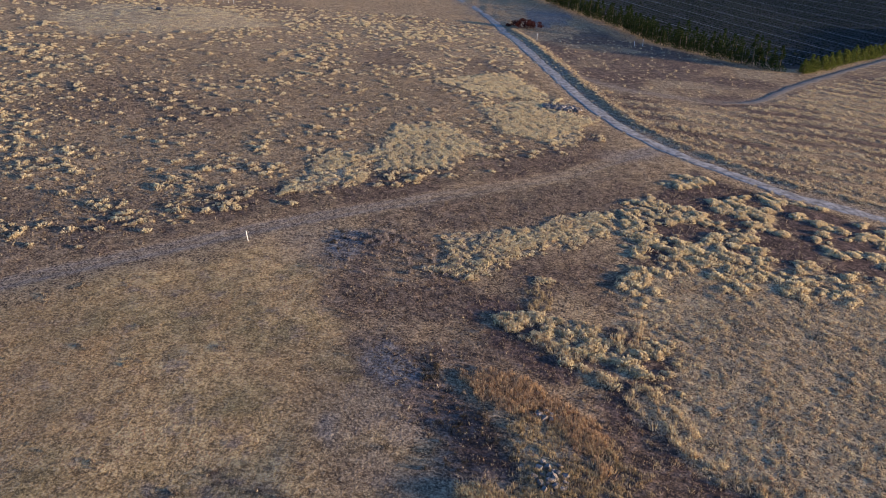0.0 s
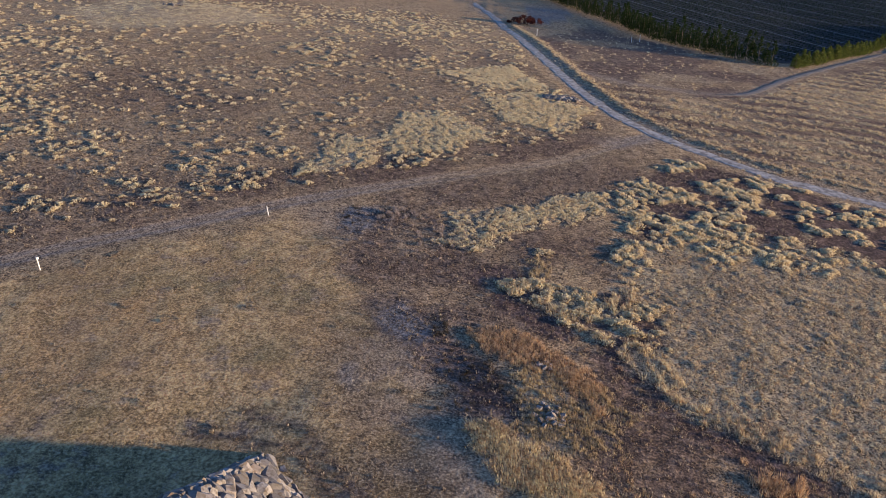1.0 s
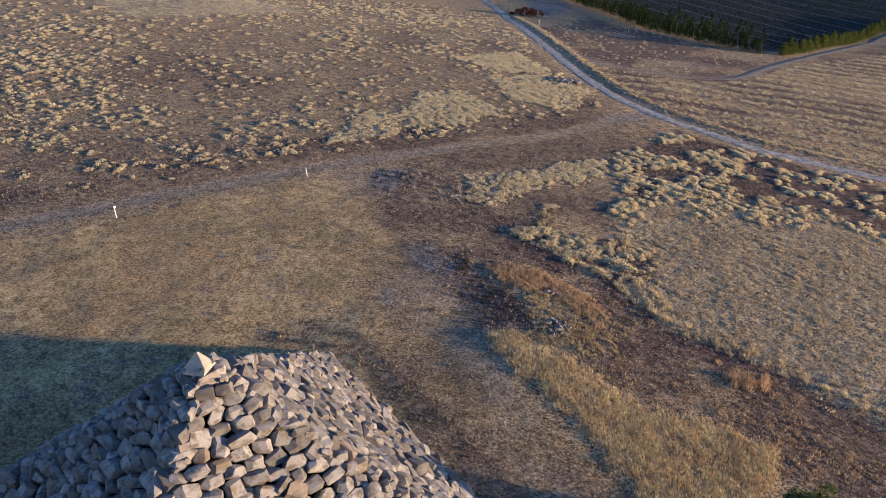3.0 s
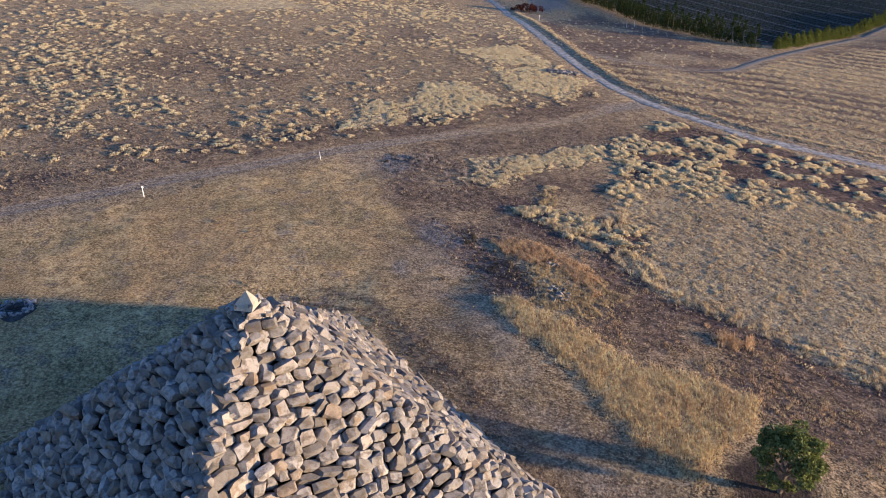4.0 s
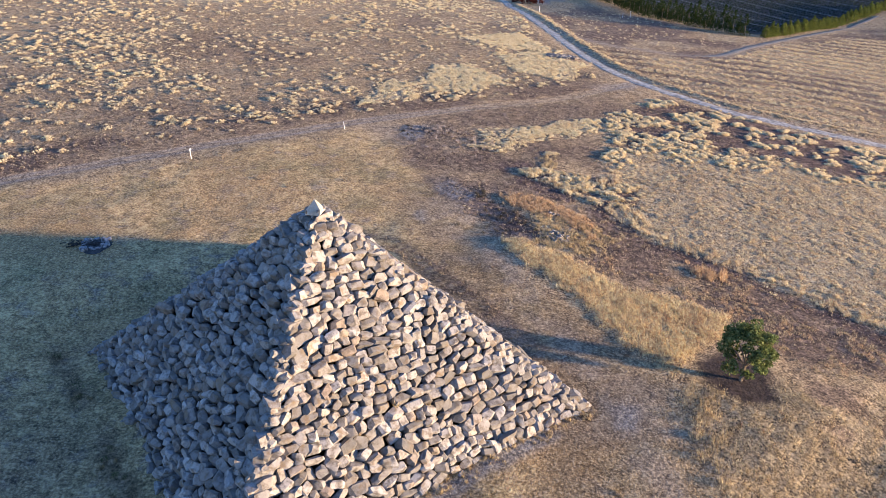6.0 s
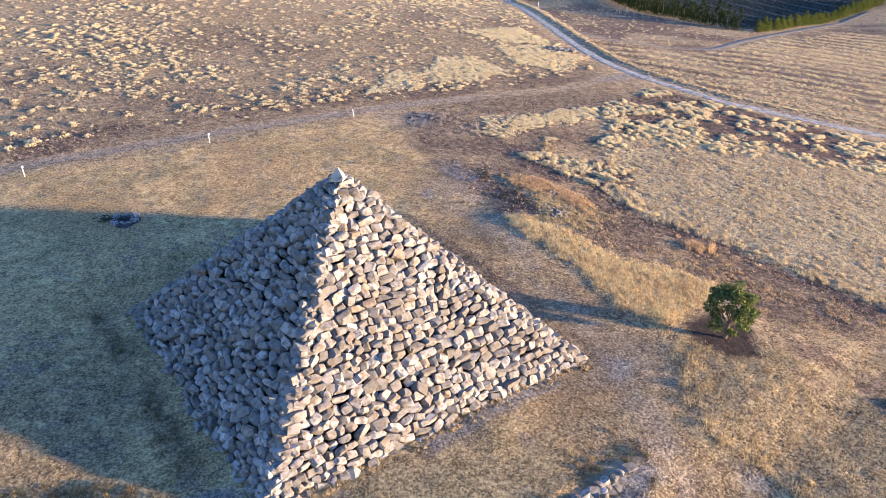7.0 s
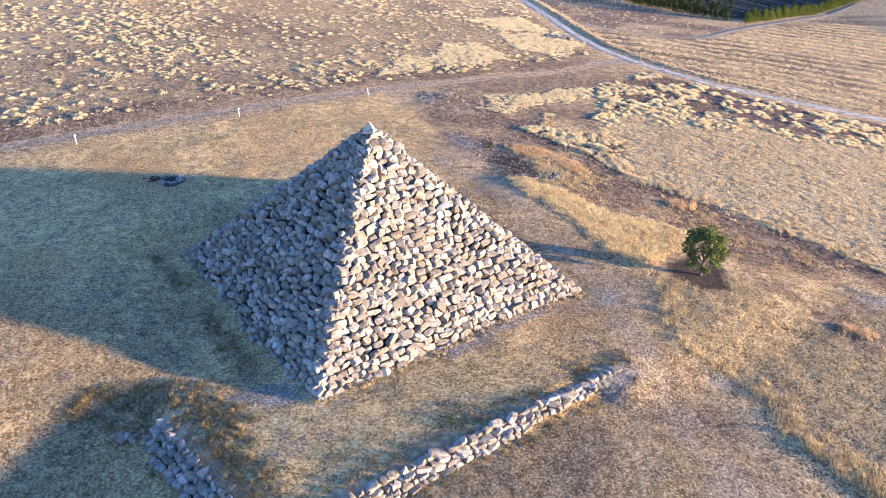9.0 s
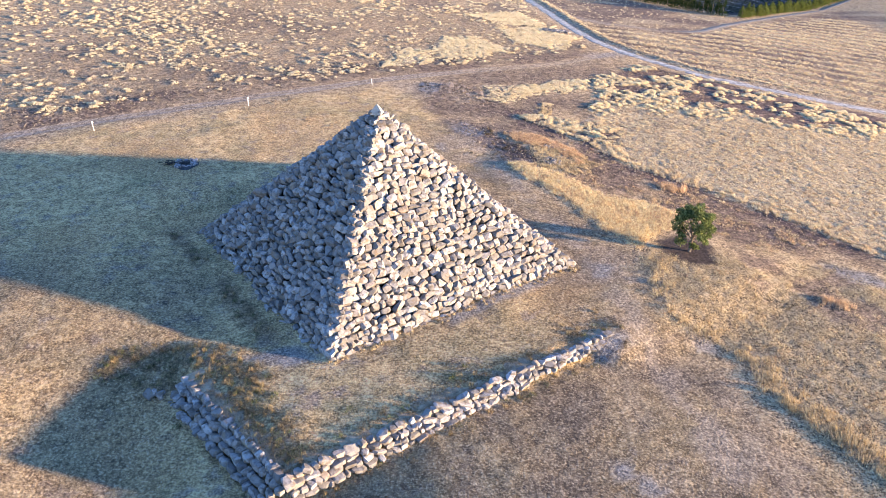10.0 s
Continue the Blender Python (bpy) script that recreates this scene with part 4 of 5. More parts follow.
def build_grass():
    rng = np.random.default_rng(5)

    def right(x, y):
        z = zones(x, y)
        return z["right"] * off_ways(x, y) * (0.7 + 0.3 * smooth(0.35, 0.55, fbm(x, y, 3, 120)))
    xy = scatter(rng, (18, 5, 90, 104), 5.6, right)
    blades("tall_grass", xy, (0.18, 0.36), (0.35, 0.7), 21, 0.05, M_STRAW, rng, "dense field of tall pale straw grass", "grass", (-0.12, 0.05), spread=0.6)

    def hummocks(x, y):
        return zones(x, y)["right"] * off_ways(x, y) * smooth(0.42, 0.6, fbm(x, y, 2.2, 143))
    xy = scatter(rng, (18, 5, 90, 104), 0.9, hummocks)
    puffs("straw_hummocks", xy, (0.3, 0.7), 0.36, 70, 0.045, M_STRAW, rng, "low straw hummocks standing in the pale field")

    def clumps(x, y):
        return zones(x, y)["clumps"] * off_ways(x, y)
    xy = scatter(rng, (18, 40, 110, 106), 2.5, clumps)
    puffs("straw_clumps", xy, (0.4, 0.95), 0.5, 110, 0.06, M_PUFF, rng, "round straw tussocks with dark gaps between them")

    def gold(x, y):
        z = zones(x, y)
        return z["gold"] * (1 - region(x, y, STRIP, 1.3, 1.6, 83)) * (1 - z["mulch"]) * off_ways(x, y) * np.maximum(0.7 + 0.3 * smooth(0.36, 0.52, fbm(x, y, 4, 130)), y > 7)
    xy = scatter(rng, (14, -38, 66, 33), 8.5, gold)
    blades("golden_grass", xy, (0.16, 0.32), (0.4, 0.8), 26, 0.036, M_GOLD, rng, "golden tall grass left unmown beside the lawn", "grass", (-0.1, 0.05), spread=1.0)

    xy = scatter(rng, (14, -38, 66, 33), 1.6, gold)
    blades("golden_tufts", xy, (0.22, 0.45), (0.4, 0.8), 28, 0.036, M_BAND, rng, "paler tufts standing in the golden grass", "grass", (-0.1, 0.05), spread=1.0)

    def gold_edge(x, y):
        d, _ = seg_dist(x, y, GOLD_EDGE)
        return inside(x, y, GOLD) * smooth(3.6, 0.4, d + (fbm(x, y, 3, 150) - 0.5) * 4) * (0.25 + 0.75 * smooth(-11, -15, y))
    xy = scatter(rng, (28, -44, 52, 4), 6.0, gold_edge)
    blades("gold_edge_grass", xy, (0.45, 0.85), (0.4, 0.7), 34, 0.036, M_GOLD, rng, "taller golden grass along the mown edge", "grass", (-0.12, 0.05), spread=0.9)
    base = [(BASE_N[0] + 0.3, BASE_N[1] - 0.9), (BASE_R[0] + 0.6, BASE_R[1] - 0.8)]

    def foot(x, y):
        d, _ = seg_dist(x, y, base)
        return smooth(1.0, 0.2, d) * smooth(0.4, 0.6, fbm(x, y, 2.0, 151))
    xy = scatter(rng, (-6, -21, 24, 2), 6.0, foot)
    blades("base_grass", xy, (0.2, 0.5), (0.2, 0.4), 24, 0.04, M_GOLD, rng, "dry grass along the foot of the pyramid", "grass")

    def strip(x, y):
        return region(x, y, STRIP, 0.9, 1.3, 83)
    xy = scatter(rng, (14, 4, 40, 33), 15.0, strip)
    blades("strip_grass", xy, (0.3, 0.55), (0.35, 0.6), 34, 0.036, M_BAND, rng, "dense pale band of tall grass beside the lawn", "grass", (-0.15, 0.08), spread=1.0)

    def patches(x, y):
        z = zones(x, y)
        return np.clip(z["straw"] - z["right"] - z["clumps"] - z["gold"] - z["beyond"], 0, 1) * off_ways(x, y) * (0.25 + 0.75 * smooth(0.3, 0.5, fbm(x, y, 2.5, 121)))
    xy = scatter(rng, (16, 24, 34, 60), 12.0, patches)
    blades("heap_grass", xy, (0.2, 0.5), (0.25, 0.5), 30, 0.045, M_GOLD, rng, "pale dry grass round a small stone heap", "grass", (-0.1, 0.05), spread=0.7)
    xy = scatter(rng, (-12, 60, 45, 158), 6.4, patches)
    puffs("straw_patches", xy, (0.35, 0.75), 0.4, 36, 0.08, M_PUFF, rng, "patches of pale straw tussocks")

    def tufts(x, y):
        z = zones(x, y)
        return np.minimum(z["upper"], smooth(3, 7, seg_dist(x, y, TRACK)[0])) * (1 - z["mound"]) * (1 - z["straw"]) * off_ways(x, y) * (0.3 + 0.8 * smooth(0.45, 0.75, fbm(x, y, 18, 122)) + 0.9 * region(x, y, THICK, 4.0, 6.0, 127)) * smooth(0.30, 0.62, fbm(x, y, 4.0, 123))
    xy = scatter(rng, (-110, 34, 40, 250), 0.72, tufts)
    puffs("field_tussocks", xy, (0.25, 0.85), 0.52, 50, 0.085, M_PUFF, rng, "scattered pale tussocks over a brown field")

    def short(x, y):
        return zones(x, y)["mound"]
    xy = scatter(rng, (-90, 148, -22, 230), 0.4, short)
    puffs("mound_grass", xy, (0.7, 1.4), 0.1, 36, 0.1, M_PUFF, rng, "short pale grass on a low mound")

    def edge(x, y):
        d, _ = seg_dist(x, y, RIGHT_FIELD[9:] + RIGHT_FIELD[:3])
        return inside(x, y, RIGHT_FIELD) * smooth(4.5, 0.5, d + (fbm(x, y, 3, 131) - 0.5) * 4) * 0.6
    xy = scatter(rng, (18, 5, 75, 60), 4.0, edge)
    blades("field_edge_grass", xy, (0.45, 0.8), (0.35, 0.65), 34, 0.05, M_STRAW, rng, "taller straw grass along the field edge", "grass", (-0.12, 0.05))

    def heath(x, y):
        z = zones(x, y)
        return np.clip(np.maximum(z["upper"] * (1 - z["mound"]), z["dark"]) * (1 - z["straw"] * 0.7), 0, 1) * off_ways(x, y)
    xy = scatter(rng, (-70, 8, 60, 150), 3.9, heath)
    blades("heath_growth", xy, (0.12, 0.4), (0.15, 0.4), 9, 0.055, M_HEATH, rng, "low brown and purplish dry growth", "grass")

    def lawn(x, y):
        z = zones(x, y)
        return z["lawn"] * (1 - z["grey"]) * (1 - z["dirt"] * 0.7) * off_ways(x, y) * (0.4 + 0.6 * smooth(0.35, 0.6, fbm(x, y, 1.5, 124)))
    xy = scatter(rng, (-62, -48, 42, 66), 10.5, lawn)
    worn = rng.uniform(0, 1, len(xy)) < zones(xy[:, 0], xy[:, 1])["sere_dim"]
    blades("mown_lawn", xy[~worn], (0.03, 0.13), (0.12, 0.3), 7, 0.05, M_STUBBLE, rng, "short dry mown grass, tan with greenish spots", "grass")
    blades("worn_dimmed_lawn", xy[worn], (0.03, 0.14), (0.12, 0.3), 7, 0.05, M_SERE_DIM, rng, "thin worn grey-brown grass below the wall, also dimming sunlit slopes by colour", "grass")

    def far(x, y):
        z = zones(x, y)
        return z["beyond"] * off_ways(x, y) * (0.04 + 0.96 * smooth(0.15, 0.6, z["mown"]))
    xy = scatter(rng, (34, 76, 150, 235), 2.0, far)
    blades("far_grass", xy, (0.3, 0.6), (0.4, 0.9), 13, 0.12, M_STRAW, rng, "pale dry grass lying in mown swaths", "grass", (-0.1, 0.05))

    def verge(x, y):
        d, s = seg_dist(x, y, ROAD)
        off = d * s
        return np.maximum(np.exp(-((off + 4.4) / 1.0) ** 2), 0.55 * np.exp(-((d - 1.75) / 0.35) ** 2) * smooth(0.4, 0.55, fbm(x, y, 4, 152))) * (y < 240)
    xy = scatter(rng, (24, 76, 110, 240), 3.0, verge)
    blades("verge_grass", xy, (0.2, 0.45), (0.3, 0.6), 24, 0.07, M_STRAW, rng, "tall dry grass on the bank beside the road", "grass")

    def ferns(x, y):
        return zones(x, y)["orange"]
    xy = scatter(rng, (14, 32, 30, 46), 13.0, ferns)
    blades("orange_ferns", xy, (0.3, 0.6), (0.35, 0.6), 32, 0.036, M_FERN, rng, "rust-orange dead ferns round a stone heap", "fern", (-0.1, 0.05), spread=0.7)

    def gully(x, y):
        return region(x, y, GULLY, 1.5, 2.0, 87) * smooth(0.45, 0.62, fbm(x, y, 3.0, 132)) * (1 - zones(x, y)["gold"])
    xy = scatter(rng, (24, 5, 58, 44), 4.0, gully)
    tawny = rng.uniform(0, 1, len(xy)) < 0.35
    blades("gully_grass", xy[~tawny], (0.15, 0.4), (0.3, 0.6), 26, 0.04, M_GOLD, rng, "sparse pale tufts in a dark gully", "grass", spread=0.8)
    blades("gully_fern", xy[tawny], (0.2, 0.45), (0.3, 0.6), 26, 0.04, M_FERN, rng, "sparse rust-brown ferns in a dark gully", "fern", spread=0.8)

    def weeds(x, y):
        d, _ = seg_dist(x, y, [WALL_W, WALL_K, WALL_E])
        ins = inside(x, y, TERRACE)
        k = np.where(ins, smooth(6.0, 1.2, d) * np.where(x > -3, 0.14, 0.5), smooth(3.0, 1.6, d) * (d > 1.2) * 0.35)
        return np.maximum(np.maximum(k, zones(x, y)["ditch"] * 0.45), region(x, y, WEEDS, 0.8, 1.2, 125)) * smooth(0.25, 0.45, fbm(x, y, 2.0, 126))
    xy = scatter(rng, (-27, -40, 28, 8), 9.0, weeds)
    kind = rng.uniform(0, 1, len(xy)) + 0.5 * (fbm(xy[:, 0], xy[:, 1], 3.0, 128) - 0.5)
    blades("terrace_weeds", xy[kind < 0.66], (0.15, 0.42), (0.3, 0.65), 34, 0.035, M_WEED, rng, "tangled brown weeds along the stone wall", "weeds", spread=0.9)
    blades("green_weeds", xy[(kind >= 0.66) & (kind < 0.86)], (0.15, 0.45), (0.3, 0.6), 40, 0.04, M_GREEN_WEED, rng, "low dark green weeds among brown stalks", "weeds", spread=0.8)
    blades("dry_weeds", xy[kind >= 0.86], (0.25, 0.6), (0.25, 0.5), 40, 0.03, M_STALK, rng, "dry yellow-brown stalks among the weeds on the terrace", "weeds", spread=0.7)

    # growth on the earth behind the top course of the wall
    for a, b, label in ((WALL_K, WALL_E, "brown grass overhanging the top of the stone wall"), (WALL_K, WALL_W, "dark tangled weeds behind the shaded end of the wall")):
        def rim(x, y):
            d, _ = seg_dist(x, y, [a, b])
            return inside(x, y, TERRACE) * smooth(2.4, 1.0, d + (fbm(x, y, 1.5, 129) - 0.5) * 1.2) * smooth(1.0, 4.0, np.hypot(x - b[0], y - b[1]))
        xy = scatter(rng, (-18, -36, 26, -10), 13.0, rim)
        n = np.array([a[1] - b[1], b[0] - a[0]]) / math.hypot(b[0] - a[0], b[1] - a[1])
        n = n if inside(np.array([(a[0] + b[0]) / 2 + n[0]]), np.array([(a[1] + b[1]) / 2 + n[1]]), TERRACE)[0] else -n
        lift = np.minimum(ground_z(xy[:, 0] + n[0] * 1.6, xy[:, 1] + n[1] * 1.6), -0.56 - 0.05 * np.clip(xy[:, 0] - 13, 0, 30))
        blades("rim_growth", xy, (0.1, 0.26), (0.2, 0.5), 28, 0.035, M_WEED, rng, label, "grass", z=lift, spread=0.9)
    brush = np.concatenate([rng.normal((7.6, 67.3), (1.9, 1.2), (46, 2)), rng.normal((12.5, 62), (4, 3), (40, 2))])
    blades("pale_brush", brush, (0.4, 0.8), (0.3, 0.6), 40, 0.04, M_BRUSH, rng, "pale grey dead brush on dark ground", "brush")
    # near-black clumps added in place of the shade under banks and low growth
    scrub = np.concatenate([rng.normal((13.6, 44.3), (0.6, 1.2), (26, 2)), rng.normal((17.0, 36.5), (1.8, 2.4), (60, 2)), rng.normal((3.0, 66.5), (0.7, 1.6), (16, 2)),
                            rng.normal((44.5, -3.4), (2.0, 0.6), (18, 2))])
    blades("shade_scrub", scrub, (0.18, 0.42), (0.3, 0.6), 34, 0.05, M_SHADE_SCRUB, rng, "dark low scrub added for the shade in the hollows", "scrub")
    spots = rng.normal(0, 0.35, (60, 2)) + np.array([(-12, 47), (-15.5, 43.5), (-18, 37), (-4, 45), (-11, 42), (-20, 53), (-22, 51), (-16, 54), (-9, 30), (-3, 28)])[rng.integers(0, 10, 60)]
    more = rng.uniform((-45, -6), (16, 62), (260, 2))
    spots = np.concatenate([spots, more[inside(more[:, 0], more[:, 1], LAWN) & ~inside(more[:, 0], more[:, 1], [BASE_N, BASE_R, BASE_F, BASE_L])]])
    blades("dark_weeds", spots, (0.15, 0.35), (0.2, 0.45), 24, 0.05, M_HEATH, rng, "small dark weeds in the mown lawn", "weeds")
    # a few dry tufts rooted between the stones
    spots = np.array([(6.5, -6.5), (4.2, -9.2), (8.8, -5.6), (2.6, -3.2), (-8.5, 2.6), (-6.2, -4.0), (11.0, -5.0), (3.4, -11.3)])
    n1 = Vector((BASE_R[1] - BASE_N[1], -(BASE_R[0] - BASE_N[0]), 0)).normalized()
    zs = []
    for x, y in spots:
        k1 = (Vector((x, y, 0)) - Vector((*BASE_N, 0))).dot(n1) / (Vector((APEX.x, APEX.y, 0)) - Vector((*BASE_N, 0))).dot(n1)
        n2 = Vector((BASE_N[1] - BASE_L[1], -(BASE_N[0] - BASE_L[0]), 0)).normalized()
        k2 = (Vector((x, y, 0)) - Vector((*BASE_N, 0))).dot(n2) / (Vector((APEX.x, APEX.y, 0)) - Vector((*BASE_N, 0))).dot(n2)
        zs.append(APEX.z * min(k1, k2) - 0.1)
    blades("wall_tufts", spots, (0.5, 0.9), (0.3, 0.6), 60, 0.05, M_GOLD, rng, "dry grass tufts rooted between the pyramid stones", "grass", z=np.array(zs))


build_grass()


# ---- trees and shrubs ----
def leaf_cloud(centres, radii, per, size, rng, flat=0.8):
    out = []
    for c, r in zip(centres, radii):
        d = rng.normal(size=(per, 3))
        d /= np.linalg.norm(d, axis=1)[:, None]
        p = np.array(c) + d * r * rng.uniform(0.55, 1.08, (per, 1)) * np.array([1, 1, flat])
        a, b = rng.normal(size=(per, 3)), rng.normal(size=(per, 3))
        a /= np.linalg.norm(a, axis=1)[:, None]
        b /= np.linalg.norm(b, axis=1)[:, None]
        s = size * rng.uniform(0.6, 1.3, (per, 1))
        out.append(np.stack([p - a * s, p + a * s, p + b * s * 1.4], 1))
    return np.concatenate(out)


def limb(bm, a, b, ra, rb, sides=7):
    a, b = Vector(a), Vector(b)
    d = (b - a).normalized()
    x = d.orthogonal().normalized()
    y = d.cross(x)
    rings = []
    for p, r in ((a, ra), (a.lerp(b, 0.5) + x * ra * 0.3, (ra + rb) / 2), (b, rb)):
        rings.append([bm.verts.new(p + (x * math.cos(t) + y * math.sin(t)) * r) for t in (2 * math.pi * i / sides for i in range(sides))])
    for r0, r1 in zip(rings, rings[1:]):
        for i in range(sides):
            bm.faces.new((r0[i], r0[(i + 1) % sides], r1[(i + 1) % sides], r1[i]))


def build_tree(x, y, tall, wide, rng):
    top = tagged(new("tree"), "small round dense green tree in dark mulch", "tree")
    top.location = (x, y, gz(x, y))
    bm = bmesh.new()
    limb(bm, (0, 0, -0.3), (0.15, 0.1, tall * 0.36), 0.19, 0.14)
    tips = []
    for i in range(9):
        a = i * 2.4
        e = (math.cos(a) * wide * 0.3, math.sin(a) * wide * 0.3, tall * (0.45 + 0.05 * (i % 4)))
        limb(bm, (0.13, 0.09, tall * (0.2 + 0.012 * i)), e, 0.08, 0.03, 5)
        tips.append(e)
    part("trunk", bm, M_BARK, top, "short brown trunk with low limbs")
    centres, radii = [], []
    for i in range(84):
        a, u = rng.uniform(0, 2 * np.pi), rng.uniform(-1, 1)
        q = np.sqrt(1 - u * u)
        k = rng.uniform(0.62, 1.0)
        centres.append((np.cos(a) * q * wide * 0.42 * k * (1.0 - 0.05 * u), np.sin(a) * q * wide * 0.42 * k * (1.0 - 0.05 * u), tall * 0.495 + u * tall * 0.41 * k))
        radii.append(rng.uniform(0.36, 0.62))
    part_mesh("crown", tri_mesh("crown", leaf_cloud(centres, radii, 100, 0.135, rng), M_LEAF), top, "dense dark green leaves")


def build_conifers():
    rng = np.random.default_rng(8)
    pyr = random.Random(6)

    def model(tone, tall, wide, label, group):
        top = tagged(new("conifer"), label, "tree", group)
        bm = bmesh.new()
        limb(bm, (0, 0, -0.4), (0.05, 0, tall * 0.85), 0.12, 0.03, 6)
        part("trunk", bm, M_BARK, top)
        c, r = [], []
        for i in range(26):
            k = rng.uniform(0.06, 1.0)
            a = rng.uniform(0, 2 * np.pi)
            d = wide / 2 * (1 - k) ** 0.75 * rng.uniform(0.5, 1.0)
            c.append((np.cos(a) * d, np.sin(a) * d, tall * k))
            r.append(0.28 + 0.5 * (1 - k))
        part_mesh("crown", tri_mesh("crown", leaf_cloud(c, r, 26, 0.17, rng, 1.0), tone), top)
        return top
    left = [model(M_CONIFER, t, w, "dark green conifer in a dense hedge row", "conifer hedge beside the orchard") for t, w in ((6.0, 3.6), (5.2, 3.4), (6.8, 3.4))]
    right = [model(M_CONIFER_B, t, w, "yellow-green young conifer in a hedge row", "young hedge along the side road") for t, w in ((3.6, 2.8), (3.0, 2.6))]

    def row(line, models, step, first):
        pts = [Vector((*p, 0)) for p in line]
        n = 0
        for a, b in zip(pts, pts[1:]):
            length = (b - a).length
            x = 0.0
            while x < length:
                p = a.lerp(b, x / length) + Vector((pyr.uniform(-0.6, 0.6), pyr.uniform(-0.6, 0.6), 0))
                m = Matrix.Translation((p.x, p.y, gz(p.x, p.y))) @ Euler((0, 0, pyr.uniform(0, 6.28))).to_matrix().to_4x4()
                src = models[n % len(models)]
                if n < len(models):
                    src.matrix_basis = m
                else:
                    s = pyr.uniform(0.8, 1.2)
                    ob = copy_thing(src, m)
                    ob.scale = (s, s, s * pyr.uniform(0.85, 1.15))
                n += 1
                x += step * pyr.uniform(0.8, 1.2)
    row([(46, 325), (56.0, 300), (71.5, 257.7), (80.8, 220), (89.6, 198.5), (98.5, 187.5)], left, 1.3, 0)
    row([(104.0, 189.0), (122.5, 209.5), (152, 242), (190, 283)], right, 1.5, 0)


def build_shrub(name, x, y, rx, ry, tall, mat, label, rng, clumps=24, per=70, size=0.14):
    top = tagged(new(name), label, "shrub")
    top.location = (x, y, gz(x, y))
    bm = bmesh.new()
    for i in range(6):
        a = i * 1.05
        limb(bm, (0, 0, -0.1), (math.cos(a) * rx * 0.6, math.sin(a) * ry * 0.6, tall * 0.6), 0.05, 0.02, 5)
    part("stems", bm, M_BARK, top)
    c, r = [], []
    for i in range(clumps):
        a, k = rng.uniform(0, 2 * np.pi), np.sqrt(rng.uniform(0, 1))
        c.append((np.cos(a) * rx * k, np.sin(a) * ry * k, tall * rng.uniform(0.25, 0.85) * (1.1 - 0.5 * k)))
        r.append(tall * rng.uniform(0.2, 0.34))
    part_mesh("foliage", tri_mesh("foliage", leaf_cloud(c, r, per, size, rng), mat), top)
    return top


trng = np.random.default_rng(4)
build_tree(36.1, 5.4, 6.6, 5.2, trng)
build_conifers()
build_shrub("red_shrub", 36.5, 245, 6.0, 2.0, 3.0, M_RED, "dark red leafless-looking shrub row beside the road", trng, 34, 60, 0.22)


def build_fern_clump(x, y, rx, ry, tall, n, label):
    r = np.random.default_rng(int(x * 10))
    xy = np.stack([r.normal(x, rx * 0.5, n), r.normal(y, ry * 0.5, n)], 1)
    blades("fern_clump", xy, (tall * 0.5, tall), (0.4, 0.7), 44, 0.045, M_FERN, r, label, "fern", kind="thing", spread=0.8)


build_fern_clump(39.3, 26.4, 2.2, 1.3, 1.1, 42, "rust-orange dead fern clump in dark grass")
build_fern_clump(50.5, -2.5, 1.8, 1.2, 0.9, 22, "orange-brown dry fern clump among golden grass")
build_fern_clump(26.8, 33.0, 0.8, 0.8, 0.8, 12, "small orange fern clump beside a stone heap")


# ---- orchard ----
def build_orchard():
    rng = np.random.default_rng(9)
    rows = []
    for k in range(60):
        base = np.array([100.0, 190.0]) + np.array([0.93, 0.36]) * (4 + k * 3.4)
        t = np.arange(-220, 60, 1.1)
        p = base + np.outer(t, np.array([0.36, -0.93])) + rng.normal(0, 0.15, (len(t), 2))
        rows.append(p)
    xy = np.concatenate(rows)
    keep = inside(xy[:, 0], xy[:, 1], [(48, 345), (60.7, 311.4), (78.3, 266.1), (92.1, 226), (103.9, 200.2), (109.4, 201.8), (158, 257), (260, 360), (240, 420), (80, 420)])
    xy = xy[keep & (rng.uniform(0, 1, len(xy)) > 0.06)]
    lines = []
    for k in range(0, 60, 4):
        base = np.array([100.0, 190.0]) + np.array([0.93, 0.36]) * (5.7 + k * 3.4)
        t = np.arange(-220, 60, 2.0)
        p = base + np.outer(t, np.array([0.36, -0.93]))
        p = p[inside(p[:, 0], p[:, 1], ORCHARD)]
        if len(p) > 2:
            z = ground_z(p[:, 0], p[:, 1]) + 1.1
            a, b = np.column_stack([p, z])[:-1], np.column_stack([p, z])[1:]
            w = np.array([0.93, 0.36, 0]) * 0.14
            lines += [np.stack([a - w, a + w, b + w], 1), np.stack([a - w, b + w, b - w], 1)]
    tagged(new("orchard_lines", tri_mesh("orchard_lines", np.concatenate(lines), M_LINE)), "thin pale netting lines along the orchard rows", "netting", kind="stuff")
    blades("orchard_rows", xy, (0.5, 0.9), (0.5, 0.8), 10, 0.3, M_ROWS, rng, "green orchard rows with valley shade put into their dark colour", "orchard")


build_orchard()


